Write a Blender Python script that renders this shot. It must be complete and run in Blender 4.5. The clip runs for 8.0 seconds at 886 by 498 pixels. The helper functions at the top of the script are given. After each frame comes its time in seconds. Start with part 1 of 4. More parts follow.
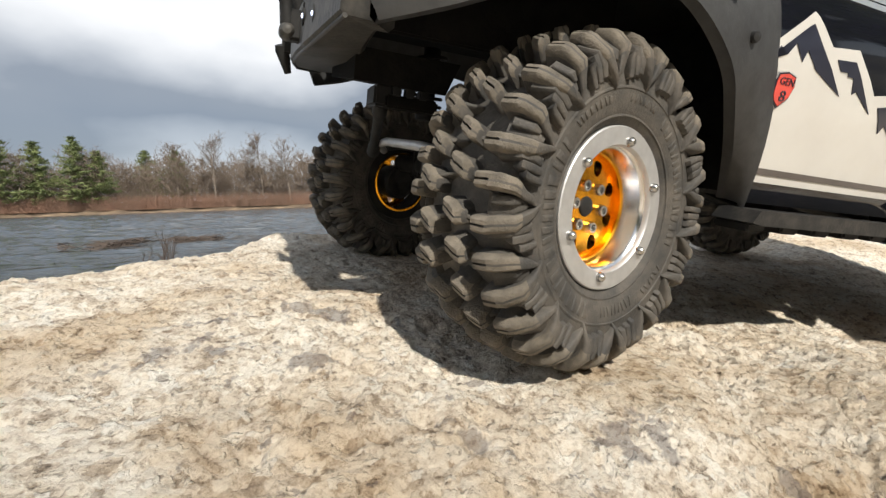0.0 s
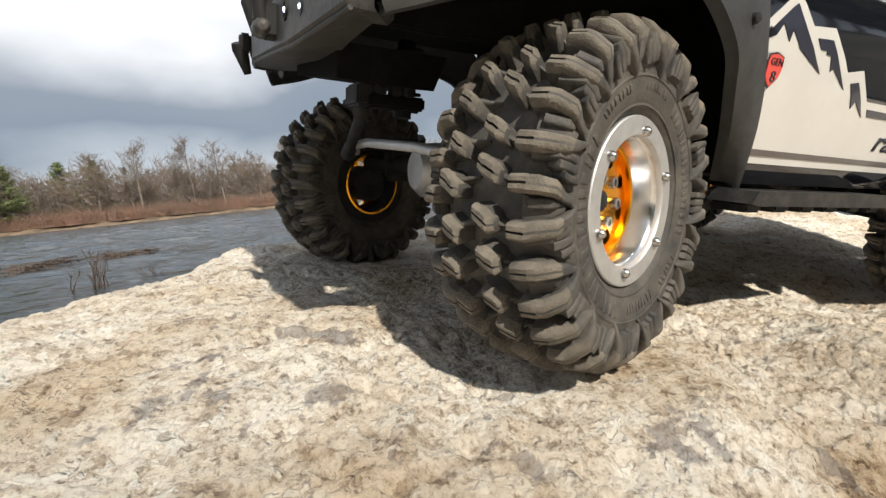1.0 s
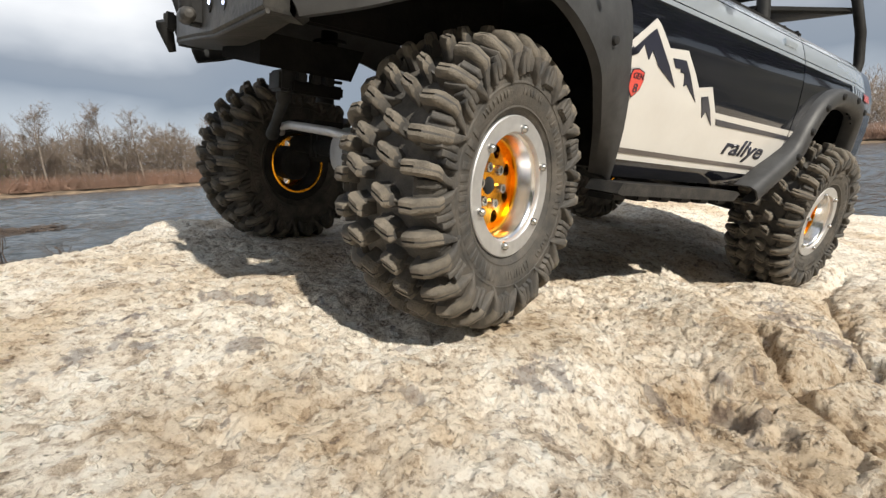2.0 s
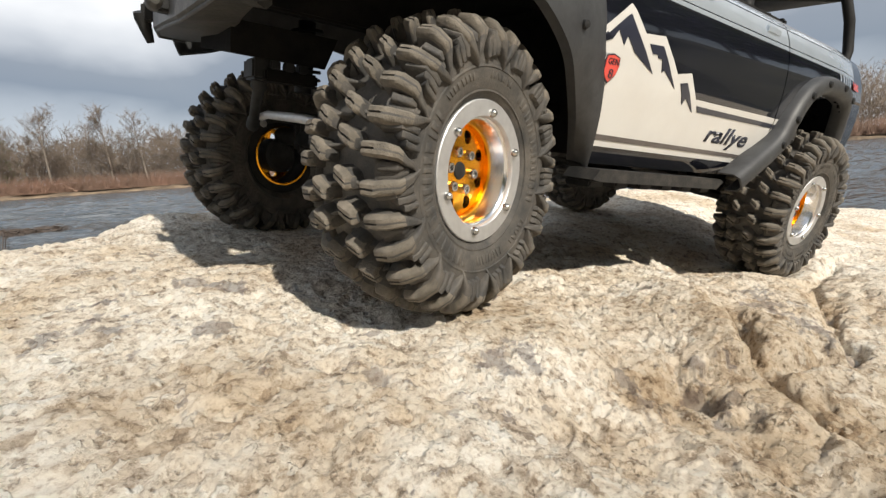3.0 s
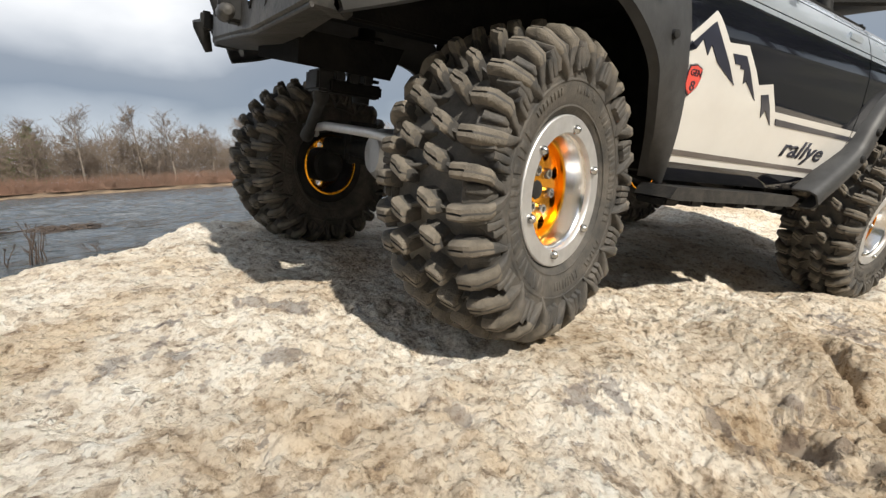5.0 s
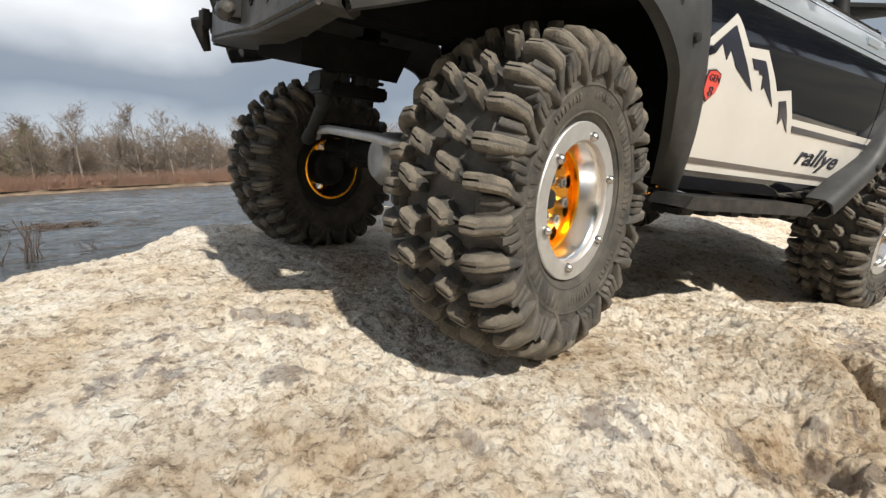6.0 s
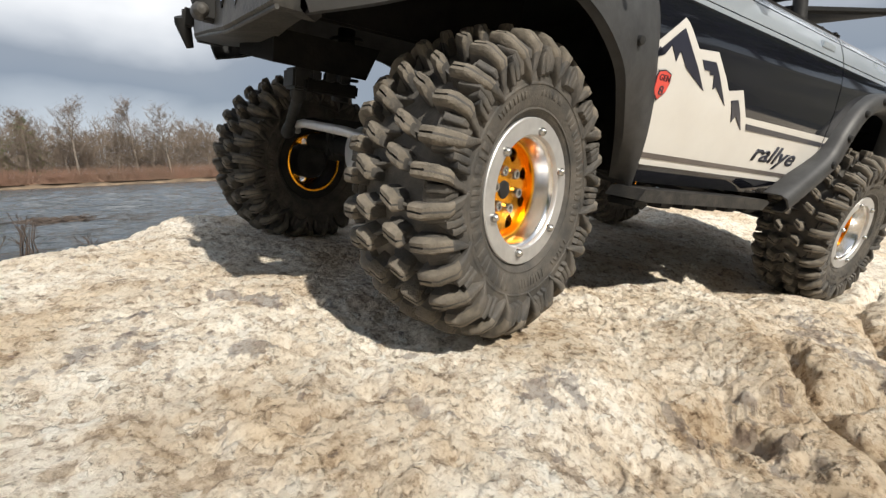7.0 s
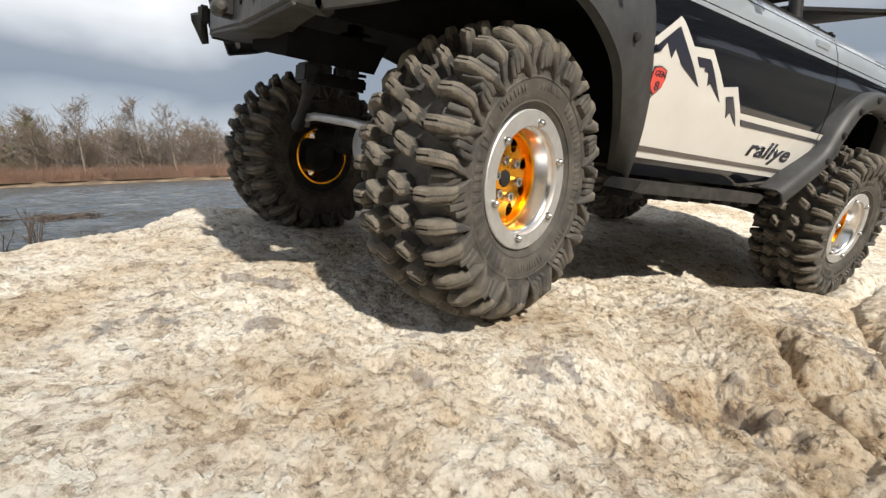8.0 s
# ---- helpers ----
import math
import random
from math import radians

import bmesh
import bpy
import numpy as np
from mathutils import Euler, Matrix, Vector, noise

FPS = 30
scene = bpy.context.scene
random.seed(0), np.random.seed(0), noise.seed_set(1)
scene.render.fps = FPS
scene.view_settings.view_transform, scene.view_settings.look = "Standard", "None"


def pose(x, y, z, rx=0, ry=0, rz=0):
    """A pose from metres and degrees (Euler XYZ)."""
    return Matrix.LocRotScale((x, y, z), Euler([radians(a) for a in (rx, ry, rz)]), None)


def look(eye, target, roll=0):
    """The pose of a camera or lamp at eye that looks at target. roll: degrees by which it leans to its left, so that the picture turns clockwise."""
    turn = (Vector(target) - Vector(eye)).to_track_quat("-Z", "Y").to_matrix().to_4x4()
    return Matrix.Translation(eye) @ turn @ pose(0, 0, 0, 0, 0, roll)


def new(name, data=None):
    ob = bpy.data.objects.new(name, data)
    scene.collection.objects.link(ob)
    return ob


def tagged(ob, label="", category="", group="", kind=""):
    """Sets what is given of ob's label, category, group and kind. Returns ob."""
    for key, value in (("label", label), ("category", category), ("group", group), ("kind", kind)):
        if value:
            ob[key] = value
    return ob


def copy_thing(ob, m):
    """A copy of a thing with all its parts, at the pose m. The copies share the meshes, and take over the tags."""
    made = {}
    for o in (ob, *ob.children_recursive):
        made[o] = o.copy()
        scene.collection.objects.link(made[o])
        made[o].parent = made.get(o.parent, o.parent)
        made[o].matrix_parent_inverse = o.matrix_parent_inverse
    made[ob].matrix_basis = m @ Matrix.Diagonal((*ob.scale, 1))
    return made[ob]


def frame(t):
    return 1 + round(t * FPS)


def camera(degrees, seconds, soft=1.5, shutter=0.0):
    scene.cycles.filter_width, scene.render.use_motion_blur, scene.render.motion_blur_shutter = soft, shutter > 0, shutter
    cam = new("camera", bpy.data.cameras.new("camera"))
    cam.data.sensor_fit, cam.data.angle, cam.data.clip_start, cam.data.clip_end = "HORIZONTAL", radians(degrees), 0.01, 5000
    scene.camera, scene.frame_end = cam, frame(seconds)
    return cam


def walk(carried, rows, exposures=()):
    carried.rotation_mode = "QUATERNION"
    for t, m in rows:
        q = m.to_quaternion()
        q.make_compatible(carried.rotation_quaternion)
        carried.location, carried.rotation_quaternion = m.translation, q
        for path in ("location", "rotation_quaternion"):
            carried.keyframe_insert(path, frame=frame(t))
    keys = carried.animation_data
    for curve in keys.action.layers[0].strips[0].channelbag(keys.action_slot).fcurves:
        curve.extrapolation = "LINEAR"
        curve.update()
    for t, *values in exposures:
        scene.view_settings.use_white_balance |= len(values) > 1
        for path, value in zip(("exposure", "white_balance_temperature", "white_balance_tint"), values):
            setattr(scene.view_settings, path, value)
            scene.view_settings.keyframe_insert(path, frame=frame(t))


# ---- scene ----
cam = camera(84.86, 8.0, soft=1.4)
ROWS = [
    (0, -0.1207, -0.1438, 0.0651, -20.05, -5.6, -1.93),
    (0.5, -0.1222, -0.1307, 0.0778, -21.93, -6.01, -3.13),
    (1, -0.1378, -0.1215, 0.0716, -26.26, -7.01, -5.91),
    (1.5, -0.1359, -0.1246, 0.0728, -29.94, -8.04, -6.69),
    (2, -0.1421, -0.154, 0.0699, -33.71, -9.4, -3.64),
    (2.2, -0.1366, -0.1615, 0.0701, -33.82, -9.43, -3.83),
    (3.5, -0.1269, -0.1625, 0.0599, -32.94, -9.56, -4.09),
    (4, -0.1174, -0.1597, 0.0634, -32.61, -9.49, -3.94),
    (4.5, -0.1333, -0.1492, 0.0689, -31.93, -9.27, -3.91),
    (5, -0.1426, -0.1396, 0.0713, -30.92, -9.12, -3.49),
    (5.2, -0.1478, -0.1321, 0.0729, -30.75, -9.07, -3.29),
    (6.3, -0.1391, -0.1289, 0.0746, -31.36, -9.05, -2.97),
    (6.5, -0.139, -0.1335, 0.0749, -31.5, -8.92, -3.12),
    (7, -0.1356, -0.15, 0.0712, -31.44, -9.39, -2.54),
    (7.5, -0.1378, -0.1501, 0.0706, -31.38, -9.32, -2.45),
    (8, -0.1419, -0.1598, 0.0664, -31.03, -9.32, -2.18),
]
walk(cam, [(t, pose(x, y, z, 0, 0, yaw) @ pose(0, 0, 0, 90 + pitch) @ pose(0, 0, 0, 0, 0, roll)) for t, x, y, z, yaw, pitch, roll in ROWS], exposures=((0.0, 0.05), (8.0, 0.05)))

# ---- world, sun ----
SUN = Vector((0.04, -1.08, 1.0)).normalized()


def make_world():
    w = bpy.data.worlds.new("sky")
    scene.world = w
    w.use_nodes = True
    nt = w.node_tree
    nt.nodes.clear()
    N, L = nt.nodes.new, nt.links.new
    out, bg = N("ShaderNodeOutputWorld"), N("ShaderNodeBackground")
    sky = N("ShaderNodeTexSky")
    sky.sky_type, sky.sun_disc = "NISHITA", False
    sky.sun_elevation = math.asin(SUN.z)
    sky.sun_rotation = math.atan2(SUN.x, SUN.y)
    dim = N("ShaderNodeVectorMath")
    dim.operation = "SCALE"
    dim.inputs["Scale"].default_value = 0.10
    L(sky.outputs[0], dim.inputs[0])
    tc, sep = N("ShaderNodeTexCoord"), N("ShaderNodeSeparateXYZ")
    L(tc.outputs["Generated"], sep.inputs[0])
    mp = N("ShaderNodeMapping")
    mp.inputs["Scale"].default_value = (1.8, 1.8, 3.4)
    L(tc.outputs["Generated"], mp.inputs[0])
    n1 = N("ShaderNodeTexNoise")
    n1.inputs["Scale"].default_value, n1.inputs["Detail"].default_value, n1.inputs["Roughness"].default_value = 1.7, 5, 0.44
    L(mp.outputs[0], n1.inputs["Vector"])
    off = N("ShaderNodeMath")
    off.operation = "MULTIPLY_ADD"
    off.inputs[1].default_value = 0.24
    L(n1.outputs[0], off.inputs[0])
    L(sep.outputs[2], off.inputs[2])
    ramp = N("ShaderNodeValToRGB")
    e = ramp.color_ramp.elements
    stops = [(0.05, (0.64, 0.68, 0.73)), (0.205, (0.54, 0.585, 0.645)), (0.270, (0.275, 0.315, 0.38)), (0.320, (0.32, 0.355, 0.41)), (0.375, (0.70, 0.725, 0.76)), (0.44, (1.15, 1.15, 1.15)), (0.60, (0.70, 0.74, 0.80)), (1.0, (0.50, 0.57, 0.68))]
    while len(e) < len(stops):
        e.new(0.5)
    for el, (p, c) in zip(e, stops):
        el.position, el.color = p, (*c, 1)
    L(off.outputs[0], ramp.inputs[0])
    mix = N("ShaderNodeMix")
    mix.data_type = "RGBA"
    mix.inputs[0].default_value = 0.86
    L(dim.outputs[0], mix.inputs[6])
    L(ramp.outputs[0], mix.inputs[7])
    L(mix.outputs[2], bg.inputs[0])
    bg.inputs[1].default_value = 1.0
    L(bg.outputs[0], out.inputs[0])


make_world()
sun = new("sun", bpy.data.lights.new("sun", "SUN"))
sun.data.energy, sun.data.angle, sun.data.color = 5.5, radians(1.2), (1.0, 0.935, 0.83)
sun.matrix_world = look((0, 0, 5), Vector((0, 0, 5)) - SUN)


# ---- materials ----
def mat(name, col, rough=0.5, metal=0.0, col2=None, scale=60.0, bump=0.0, bscale=None, detail=6.0, coat=0.0, lo=0.35, hi=0.65, rvar=0.0, spec=0.5):
    """A surface of two colours mixed by noise at two scales, with fine relief. scale: marks a metre."""
    m = bpy.data.materials.new(name)
    m.use_nodes = True
    nt = m.node_tree
    N, L = nt.nodes.new, nt.links.new
    b = nt.nodes["Principled BSDF"]
    b.inputs["Roughness"].default_value, b.inputs["Metallic"].default_value = rough, metal
    b.inputs["Specular IOR Level"].default_value = spec
    b.inputs["Coat Weight"].default_value, b.inputs["Coat Roughness"].default_value = coat, 0.04
    col2 = col2 or tuple(c * 0.75 for c in col)
    tc = N("ShaderNodeTexCoord")
    n = N("ShaderNodeTexNoise")
    n.inputs["Scale"].default_value, n.inputs["Detail"].default_value, n.inputs["Roughness"].default_value = scale, detail, 0.62
    L(tc.outputs["Object"], n.inputs["Vector"])
    r = N("ShaderNodeValToRGB")
    r.color_ramp.elements[0].position, r.color_ramp.elements[1].position = lo, hi
    r.color_ramp.elements[0].color, r.color_ramp.elements[1].color = (*col2, 1), (*col, 1)
    L(n.outputs[0], r.inputs[0])
    L(r.outputs[0], b.inputs["Base Color"])
    if rvar:
        k = N("ShaderNodeMapRange")
        k.inputs["To Min"].default_value, k.inputs["To Max"].default_value = rough + rvar, max(0.02, rough - rvar)
        L(n.outputs[0], k.inputs[0])
        L(k.outputs[0], b.inputs["Roughness"])
    if bump:
        n2, bp = N("ShaderNodeTexNoise"), N("ShaderNodeBump")
        n2.inputs["Scale"].default_value, n2.inputs["Detail"].default_value = bscale or scale * 6, 5
        L(tc.outputs["Object"], n2.inputs["Vector"])
        bp.inputs["Strength"].default_value, bp.inputs["Distance"].default_value = 1.0, bump
        L(n2.outputs[0], bp.inputs["Height"])
        L(bp.outputs[0], b.inputs["Normal"])
    return m


M_RUBBER = mat("tyre_rubber", (0.112, 0.099, 0.083), 0.72, 0, (0.038, 0.037, 0.035), 90, 0.0003, 1200, lo=0.36, hi=0.70)
M_DUST = mat("dusty_tread_rubber", (0.185, 0.160, 0.126), 0.9, 0, (0.085, 0.075, 0.061), 130, 0.0004, 1400, lo=0.32, hi=0.68)
M_ORANGE = mat("orange_anodised_metal", (1.0, 0.47, 0.035), 0.26, 1.0, (0.95, 0.40, 0.02), 40, rvar=0.05)
M_ALU = mat("brushed_aluminium", (0.60, 0.60, 0.595), 0.55, 0.8, (0.52, 0.52, 0.52), 160, 0.00003, 1500)
M_POLISHED = mat("polished_aluminium", (0.78, 0.77, 0.75), 0.20, 1.0, (0.78, 0.77, 0.75), 60, rvar=0.05)
M_STEEL = mat("steel_bolt", (0.55, 0.54, 0.52), 0.25, 1.0, scale=300)
M_BLACK = mat("black_plastic", (0.026, 0.026, 0.026), 0.6, 0, (0.015, 0.015, 0.015), 120, 0.0001, 900, rvar=0.1, spec=0.2)
M_FLARE = mat("dark_grey_plastic", (0.042, 0.043, 0.044), 0.55, 0, (0.026, 0.026, 0.027), 90, 0.00008, 1200, rvar=0.1)
M_DUSTY = mat("dusty_black_metal", (0.090, 0.083, 0.073), 0.5, 0, (0.030, 0.030, 0.029), 150, 0.0003, 500, lo=0.38, hi=0.75)
# blacker than the plastic: the depth of shade underneath is put into the colour
M_UNDER = mat("shade_black_underside", (0.013, 0.012, 0.011), 0.85, 0, (0.006, 0.006, 0.006), 90, 0.0003, 500, spec=0.1)
M_SLIDER = mat("scuffed_black_plastic", (0.055, 0.050, 0.044), 0.55, 0, (0.014, 0.014, 0.014), 120, 0.0002, 700, lo=0.45, hi=0.75)
M_NAVY = mat("dark_navy_gloss_paint", (0.009, 0.010, 0.015), 0.06, 0, (0.007, 0.008, 0.011), 30, coat=0.3, rvar=0.03)
M_WHITE = mat("cream_white_gloss_paint", (0.62, 0.61, 0.58), 0.24, 0, (0.58, 0.565, 0.535), 25, coat=0.4)
M_STRIPE = mat("grey_brown_stripe", (0.10, 0.085, 0.08), 0.3, 0, scale=40, coat=0.3)
M_DECAL = mat("navy_decal", (0.022, 0.024, 0.040), 0.3, 0, scale=40, coat=0.3)
M_RED = mat("red_badge", (0.70, 0.085, 0.065), 0.35, 0, scale=60)
M_SILVERBAND = mat("silver_blue_paint", (0.52, 0.58, 0.64), 0.25, 0.5, (0.48, 0.54, 0.60), 25, coat=0.5)
M_LENS = mat("tail_lens", (0.5, 0.05, 0.03), 0.2, 0, scale=50)
M_BARK = mat("grey_bark", (0.26, 0.215, 0.175), 0.9, 0, (0.13, 0.105, 0.085), 3)
M_TWIG = mat("brown_twigs", (0.255, 0.20, 0.152), 0.9, 0, (0.16, 0.124, 0.096), 0.25)
M_BUSH = mat("reddish_brush", (0.31, 0.185, 0.13), 0.9, 0, (0.21, 0.14, 0.10), 0.2)
M_NEEDLE = mat("pine_needles", (0.20, 0.235, 0.085), 0.8, 0, (0.10, 0.13, 0.05), 0.6)
# shore earth coloured darker than the bank, as if shaded, to mirror dark
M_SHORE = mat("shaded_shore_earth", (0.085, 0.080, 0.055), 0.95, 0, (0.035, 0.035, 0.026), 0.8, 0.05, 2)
M_BANK = mat("bank_earth", (0.23, 0.165, 0.105), 0.95, 0, (0.085, 0.062, 0.042), 0.35, 0.05, 2, lo=0.4, hi=0.62)


def rock_material():
    m = bpy.data.materials.new("pale_weathered_rock")
    m.use_nodes = True
    nt = m.node_tree
    N, L = nt.nodes.new, nt.links.new
    b = nt.nodes["Principled BSDF"]
    b.inputs["Roughness"].default_value = 0.9
    b.inputs["Specular IOR Level"].default_value = 0.25
    tc = N("ShaderNodeTexCoord")

    def noise_tex(scale, detail, rough, dist=0.0):
        n = N("ShaderNodeTexNoise")
        n.inputs["Scale"].default_value, n.inputs["Detail"].default_value = scale, detail
        n.inputs["Roughness"].default_value, n.inputs["Distortion"].default_value = rough, dist
        L(tc.outputs["Object"], n.inputs["Vector"])
        return n

    def ramp(src, *stops):
        r = N("ShaderNodeValToRGB")
        e = r.color_ramp.elements
        while len(e) < len(stops):
            e.new(0.5)
        for el, (p, c) in zip(e, stops):
            el.position, el.color = p, (*c, 1)
        L(src.outputs[0], r.inputs[0])
        return r

    def mixed(kind, fac, a, c):
        x = N("ShaderNodeMix")
        x.data_type, x.blend_type = "RGBA", kind
        if hasattr(fac, "outputs"):
            L(fac.outputs[0], x.inputs[0])
        else:
            x.inputs[0].default_value = fac
        L(a, x.inputs[6])
        L(c, x.inputs[7])
        return x.outputs[2]

    def tone(name):
        a = N("ShaderNodeAttribute")
        a.attribute_name = name
        return a.outputs["Fac"]

    def scaled(src, k):
        f = N("ShaderNodeMath")
        f.operation, f.use_clamp = "MULTIPLY", True
        f.inputs[1].default_value = k
        L(src, f.inputs[0])
        return f

    def plain(*c):
        r = N("ShaderNodeRGB")
        r.outputs[0].default_value = (*c, 1)
        return r.outputs[0]

    # cream layers, each bared one a shade apart, mottled coarse and fine
    mix_in = N("ShaderNodeMath")
    mix_in.operation = "MULTIPLY_ADD"
    mix_in.inputs[1].default_value = 0.20
    L(tone("layer"), mix_in.inputs[0])
    mottle = noise_tex(130, 9, 0.70)
    # crisp-edged chips of two sizes
    chips = None
    for scale in (130, 300):
        bend = N("ShaderNodeVectorMath")
        bend.operation = "MULTIPLY_ADD"
        bend.inputs[1].default_value = (1.6 / scale,) * 3
        L(noise_tex(scale * 1.5, 4, 0.6).outputs[1], bend.inputs[0])
        L(tc.outputs["Object"], bend.inputs[2])
        cell, parts = N("ShaderNodeTexVoronoi"), N("ShaderNodeSeparateXYZ")
        cell.inputs["Scale"].default_value = scale
        L(bend.outputs[0], cell.inputs["Vector"])
        L(cell.outputs["Color"], parts.inputs[0])
        more = N("ShaderNodeMath")
        more.operation = "MULTIPLY_ADD"
        more.inputs[1].default_value = 0.17
        L(parts.outputs[0], more.inputs[0])
        L(chips.outputs[0] if chips else mottle.outputs[0], more.inputs[2])
        chips = more
    L(chips.outputs[0], mix_in.inputs[2])
    base = ramp(mix_in, (0.52, (0.37, 0.30, 0.23)), (0.63, (0.61, 0.515, 0.405)), (0.75, (0.83, 0.745, 0.62)), (0.89, (0.93, 0.87, 0.76)))
    flake = ramp(noise_tex(140, 3, 0.5), (0.60, (0, 0, 0)), (0.615, (1, 1, 1)))
    col = mixed("MIX", scaled(flake.outputs[0], 0.75), base.outputs[0], plain(0.93, 0.895, 0.81))
    col = mixed("MULTIPLY", scaled(tone("brown"), 0.75), col, plain(0.68, 0.61, 0.52))
    grain = ramp(noise_tex(520, 4, 0.6), (0.30, (0.46, 0.40, 0.34)), (0.47, (1, 1, 1)))
    col = mixed("MULTIPLY", 0.6, col, grain.outputs[0])
    speck = ramp(noise_tex(230, 4, 0.6), (0.33, (0.30, 0.25, 0.21)), (0.40, (1, 1, 1)))
    col = mixed("MULTIPLY", 0.6, col, speck.outputs[0])
    dots = ramp(noise_tex(95, 5, 0.6), (0.645, (0, 0, 0)), (0.675, (1, 1, 1)))
    col = mixed("MIX", scaled(dots.outputs[0], 0.6), col, plain(0.22, 0.19, 0.185))
    col = mixed("MIX", scaled(tone("stain"), 0.55), col, plain(0.15, 0.135, 0.15))
    warm = ramp(noise_tex(14, 5, 0.6), (0.38, (0.76, 0.66, 0.54)), (0.56, (1, 1, 1)))
    col = mixed("MULTIPLY", 0.8, col, warm.outputs[0])
    L(col, b.inputs["Base Color"])
    n3 = noise_tex(240, 9, 0.76)
    add = N("ShaderNodeMath")
    add.operation = "MULTIPLY_ADD"
    add.inputs[1].default_value = 0.30
    L(flake.outputs[0], add.inputs[0])
    L(n3.outputs[0], add.inputs[2])
    add2 = N("ShaderNodeMath")
    add2.operation = "MULTIPLY_ADD"
    add2.inputs[1].default_value = 0.45
    L(speck.outputs[0], add2.inputs[0])
    L(add.outputs[0], add2.inputs[2])
    bp = N("ShaderNodeBump")
    bp.inputs["Strength"].default_value, bp.inputs["Distance"].default_value = 1.0, 0.0034
    L(add2.outputs[0], bp.inputs["Height"])
    L(bp.outputs[0], b.inputs["Normal"])
    return m


def water_material():
    m = bpy.data.materials.new("rippled_river_water")
    m.use_nodes = True
    nt = m.node_tree
    N, L = nt.nodes.new, nt.links.new
    b = nt.nodes["Principled BSDF"]
    b.inputs["Base Color"].default_value = (0.035, 0.042, 0.045, 1)
    b.inputs["Roughness"].default_value, b.inputs["IOR"].default_value = 0.06, 1.33
    tc, mp = N("ShaderNodeTexCoord"), N("ShaderNodeMapping")
    mp.inputs["Rotation"].default_value = (0, 0, radians(20))
    mp.inputs["Scale"].default_value = (0.55, 1.5, 1)
    L(tc.outputs["Object"], mp.inputs[0])
    last = None
    for scale, dist in ((5.0, 0.06), (18, 0.015)):
        n, bp = N("ShaderNodeTexNoise"), N("ShaderNodeBump")
        n.inputs["Scale"].default_value, n.inputs["Detail"].default_value = scale, 3
        L(mp.outputs[0], n.inputs["Vector"])
        bp.inputs["Distance"].default_value = dist
        L(n.outputs[0], bp.inputs["Height"])
        if last:
            L(last.outputs[0], bp.inputs["Normal"])
        last = bp
    L(last.outputs[0], b.inputs["Normal"])
    return m


M_ROCK, M_WATER = rock_material(), water_material()


# ---- mesh helpers ----
def part(name, bm, material, parent=None, label="", m=None, smooth=None):
    """Links a bmesh as one mesh object, under a thing or a part if one is given."""
    me = bpy.data.meshes.new(name)
    bmesh.ops.recalc_face_normals(bm, faces=bm.faces)
    bm.to_mesh(me)
    bm.free()
    me.materials.append(material)
    ob = new(name, me)
    if parent:
        ob.parent = parent
    if m is not None:
        ob.matrix_basis = m
    if label:
        tagged(ob, label)
    if smooth is not None:
        me.polygons.foreach_set("use_smooth", [True] * len(me.polygons))
        me.set_sharp_from_angle(angle=radians(smooth))
    return ob


def box(c, s, bevel=0.0, m=None, bm=None):
    bm = bm or bmesh.new()
    r = bmesh.ops.create_cube(bm, size=1.0, matrix=Matrix.LocRotScale(c, None, s) if m is None else m @ Matrix.LocRotScale(c, None, s))
    if bevel:
        es = list({e for v in r["verts"] for e in v.link_edges})
        bmesh.ops.bevel(bm, geom=es, offset=bevel, segments=2, affect="EDGES")
    return bm


def tube(points, radius, segs=12, bm=None, flat=1.0):
    """A round bar along points; radius one number or one for each point."""
    bm = bm or bmesh.new()
    pts = [Vector(p) for p in points]
    rads = radius if hasattr(radius, "__len__") else [radius] * len(pts)
    rings = []
    up = None
    for i, p in enumerate(pts):
        d = (pts[min(i + 1, len(pts) - 1)] - pts[max(i - 1, 0)]).normalized()
        if up is None:
            up = d.orthogonal().normalized()
        up = (up - d * up.dot(d)).normalized()
        side = d.cross(up)
        rings.append([bm.verts.new(p + rads[i] * (math.cos(a) * up + flat * math.sin(a) * side)) for a in (2 * math.pi * k / segs for k in range(segs))])
    for a, b in zip(rings, rings[1:]):
        for k in range(segs):
            bm.faces.new((a[k], a[(k + 1) % segs], b[(k + 1) % segs], b[k]))
    bm.faces.new(rings[0][::-1])
    bm.faces.new(rings[-1])
    return bm


def lathe(profile, segs=64, bm=None, close=False):
    """Turns (r, y) points about the y axis."""
    bm = bm or bmesh.new()
    rings = []
    for r, y in profile:
        rings.append([bm.verts.new((r * math.sin(a), y, r * math.cos(a))) for a in (2 * math.pi * k / segs for k in range(segs))])
    pairs = list(zip(rings, rings[1:])) + ([(rings[-1], rings[0])] if close else [])
    for a, b in pairs:
        for k in range(segs):
            bm.faces.new((a[k], a[(k + 1) % segs], b[(k + 1) % segs], b[k]))
    return bm


def prism(poly, lo, hi, to3d, bm=None, bevel=0.0):
    """A flat outline given thickness from lo to hi; to3d(u, v, w) lays it into space."""
    bm = bm or bmesh.new()
    a = [bm.verts.new(to3d(u, v, lo)) for u, v in poly]
    b = [bm.verts.new(to3d(u, v, hi)) for u, v in poly]
    n = len(poly)
    fs = [bm.faces.new(a[::-1]), bm.faces.new(b)]
    fs += [bm.faces.new((a[i], a[(i + 1) % n], b[(i + 1) % n], b[i])) for i in range(n)]
    if bevel:
        bmesh.ops.bevel(bm, geom=list(fs[1].edges), offset=bevel, segments=2, affect="EDGES")
    return bm


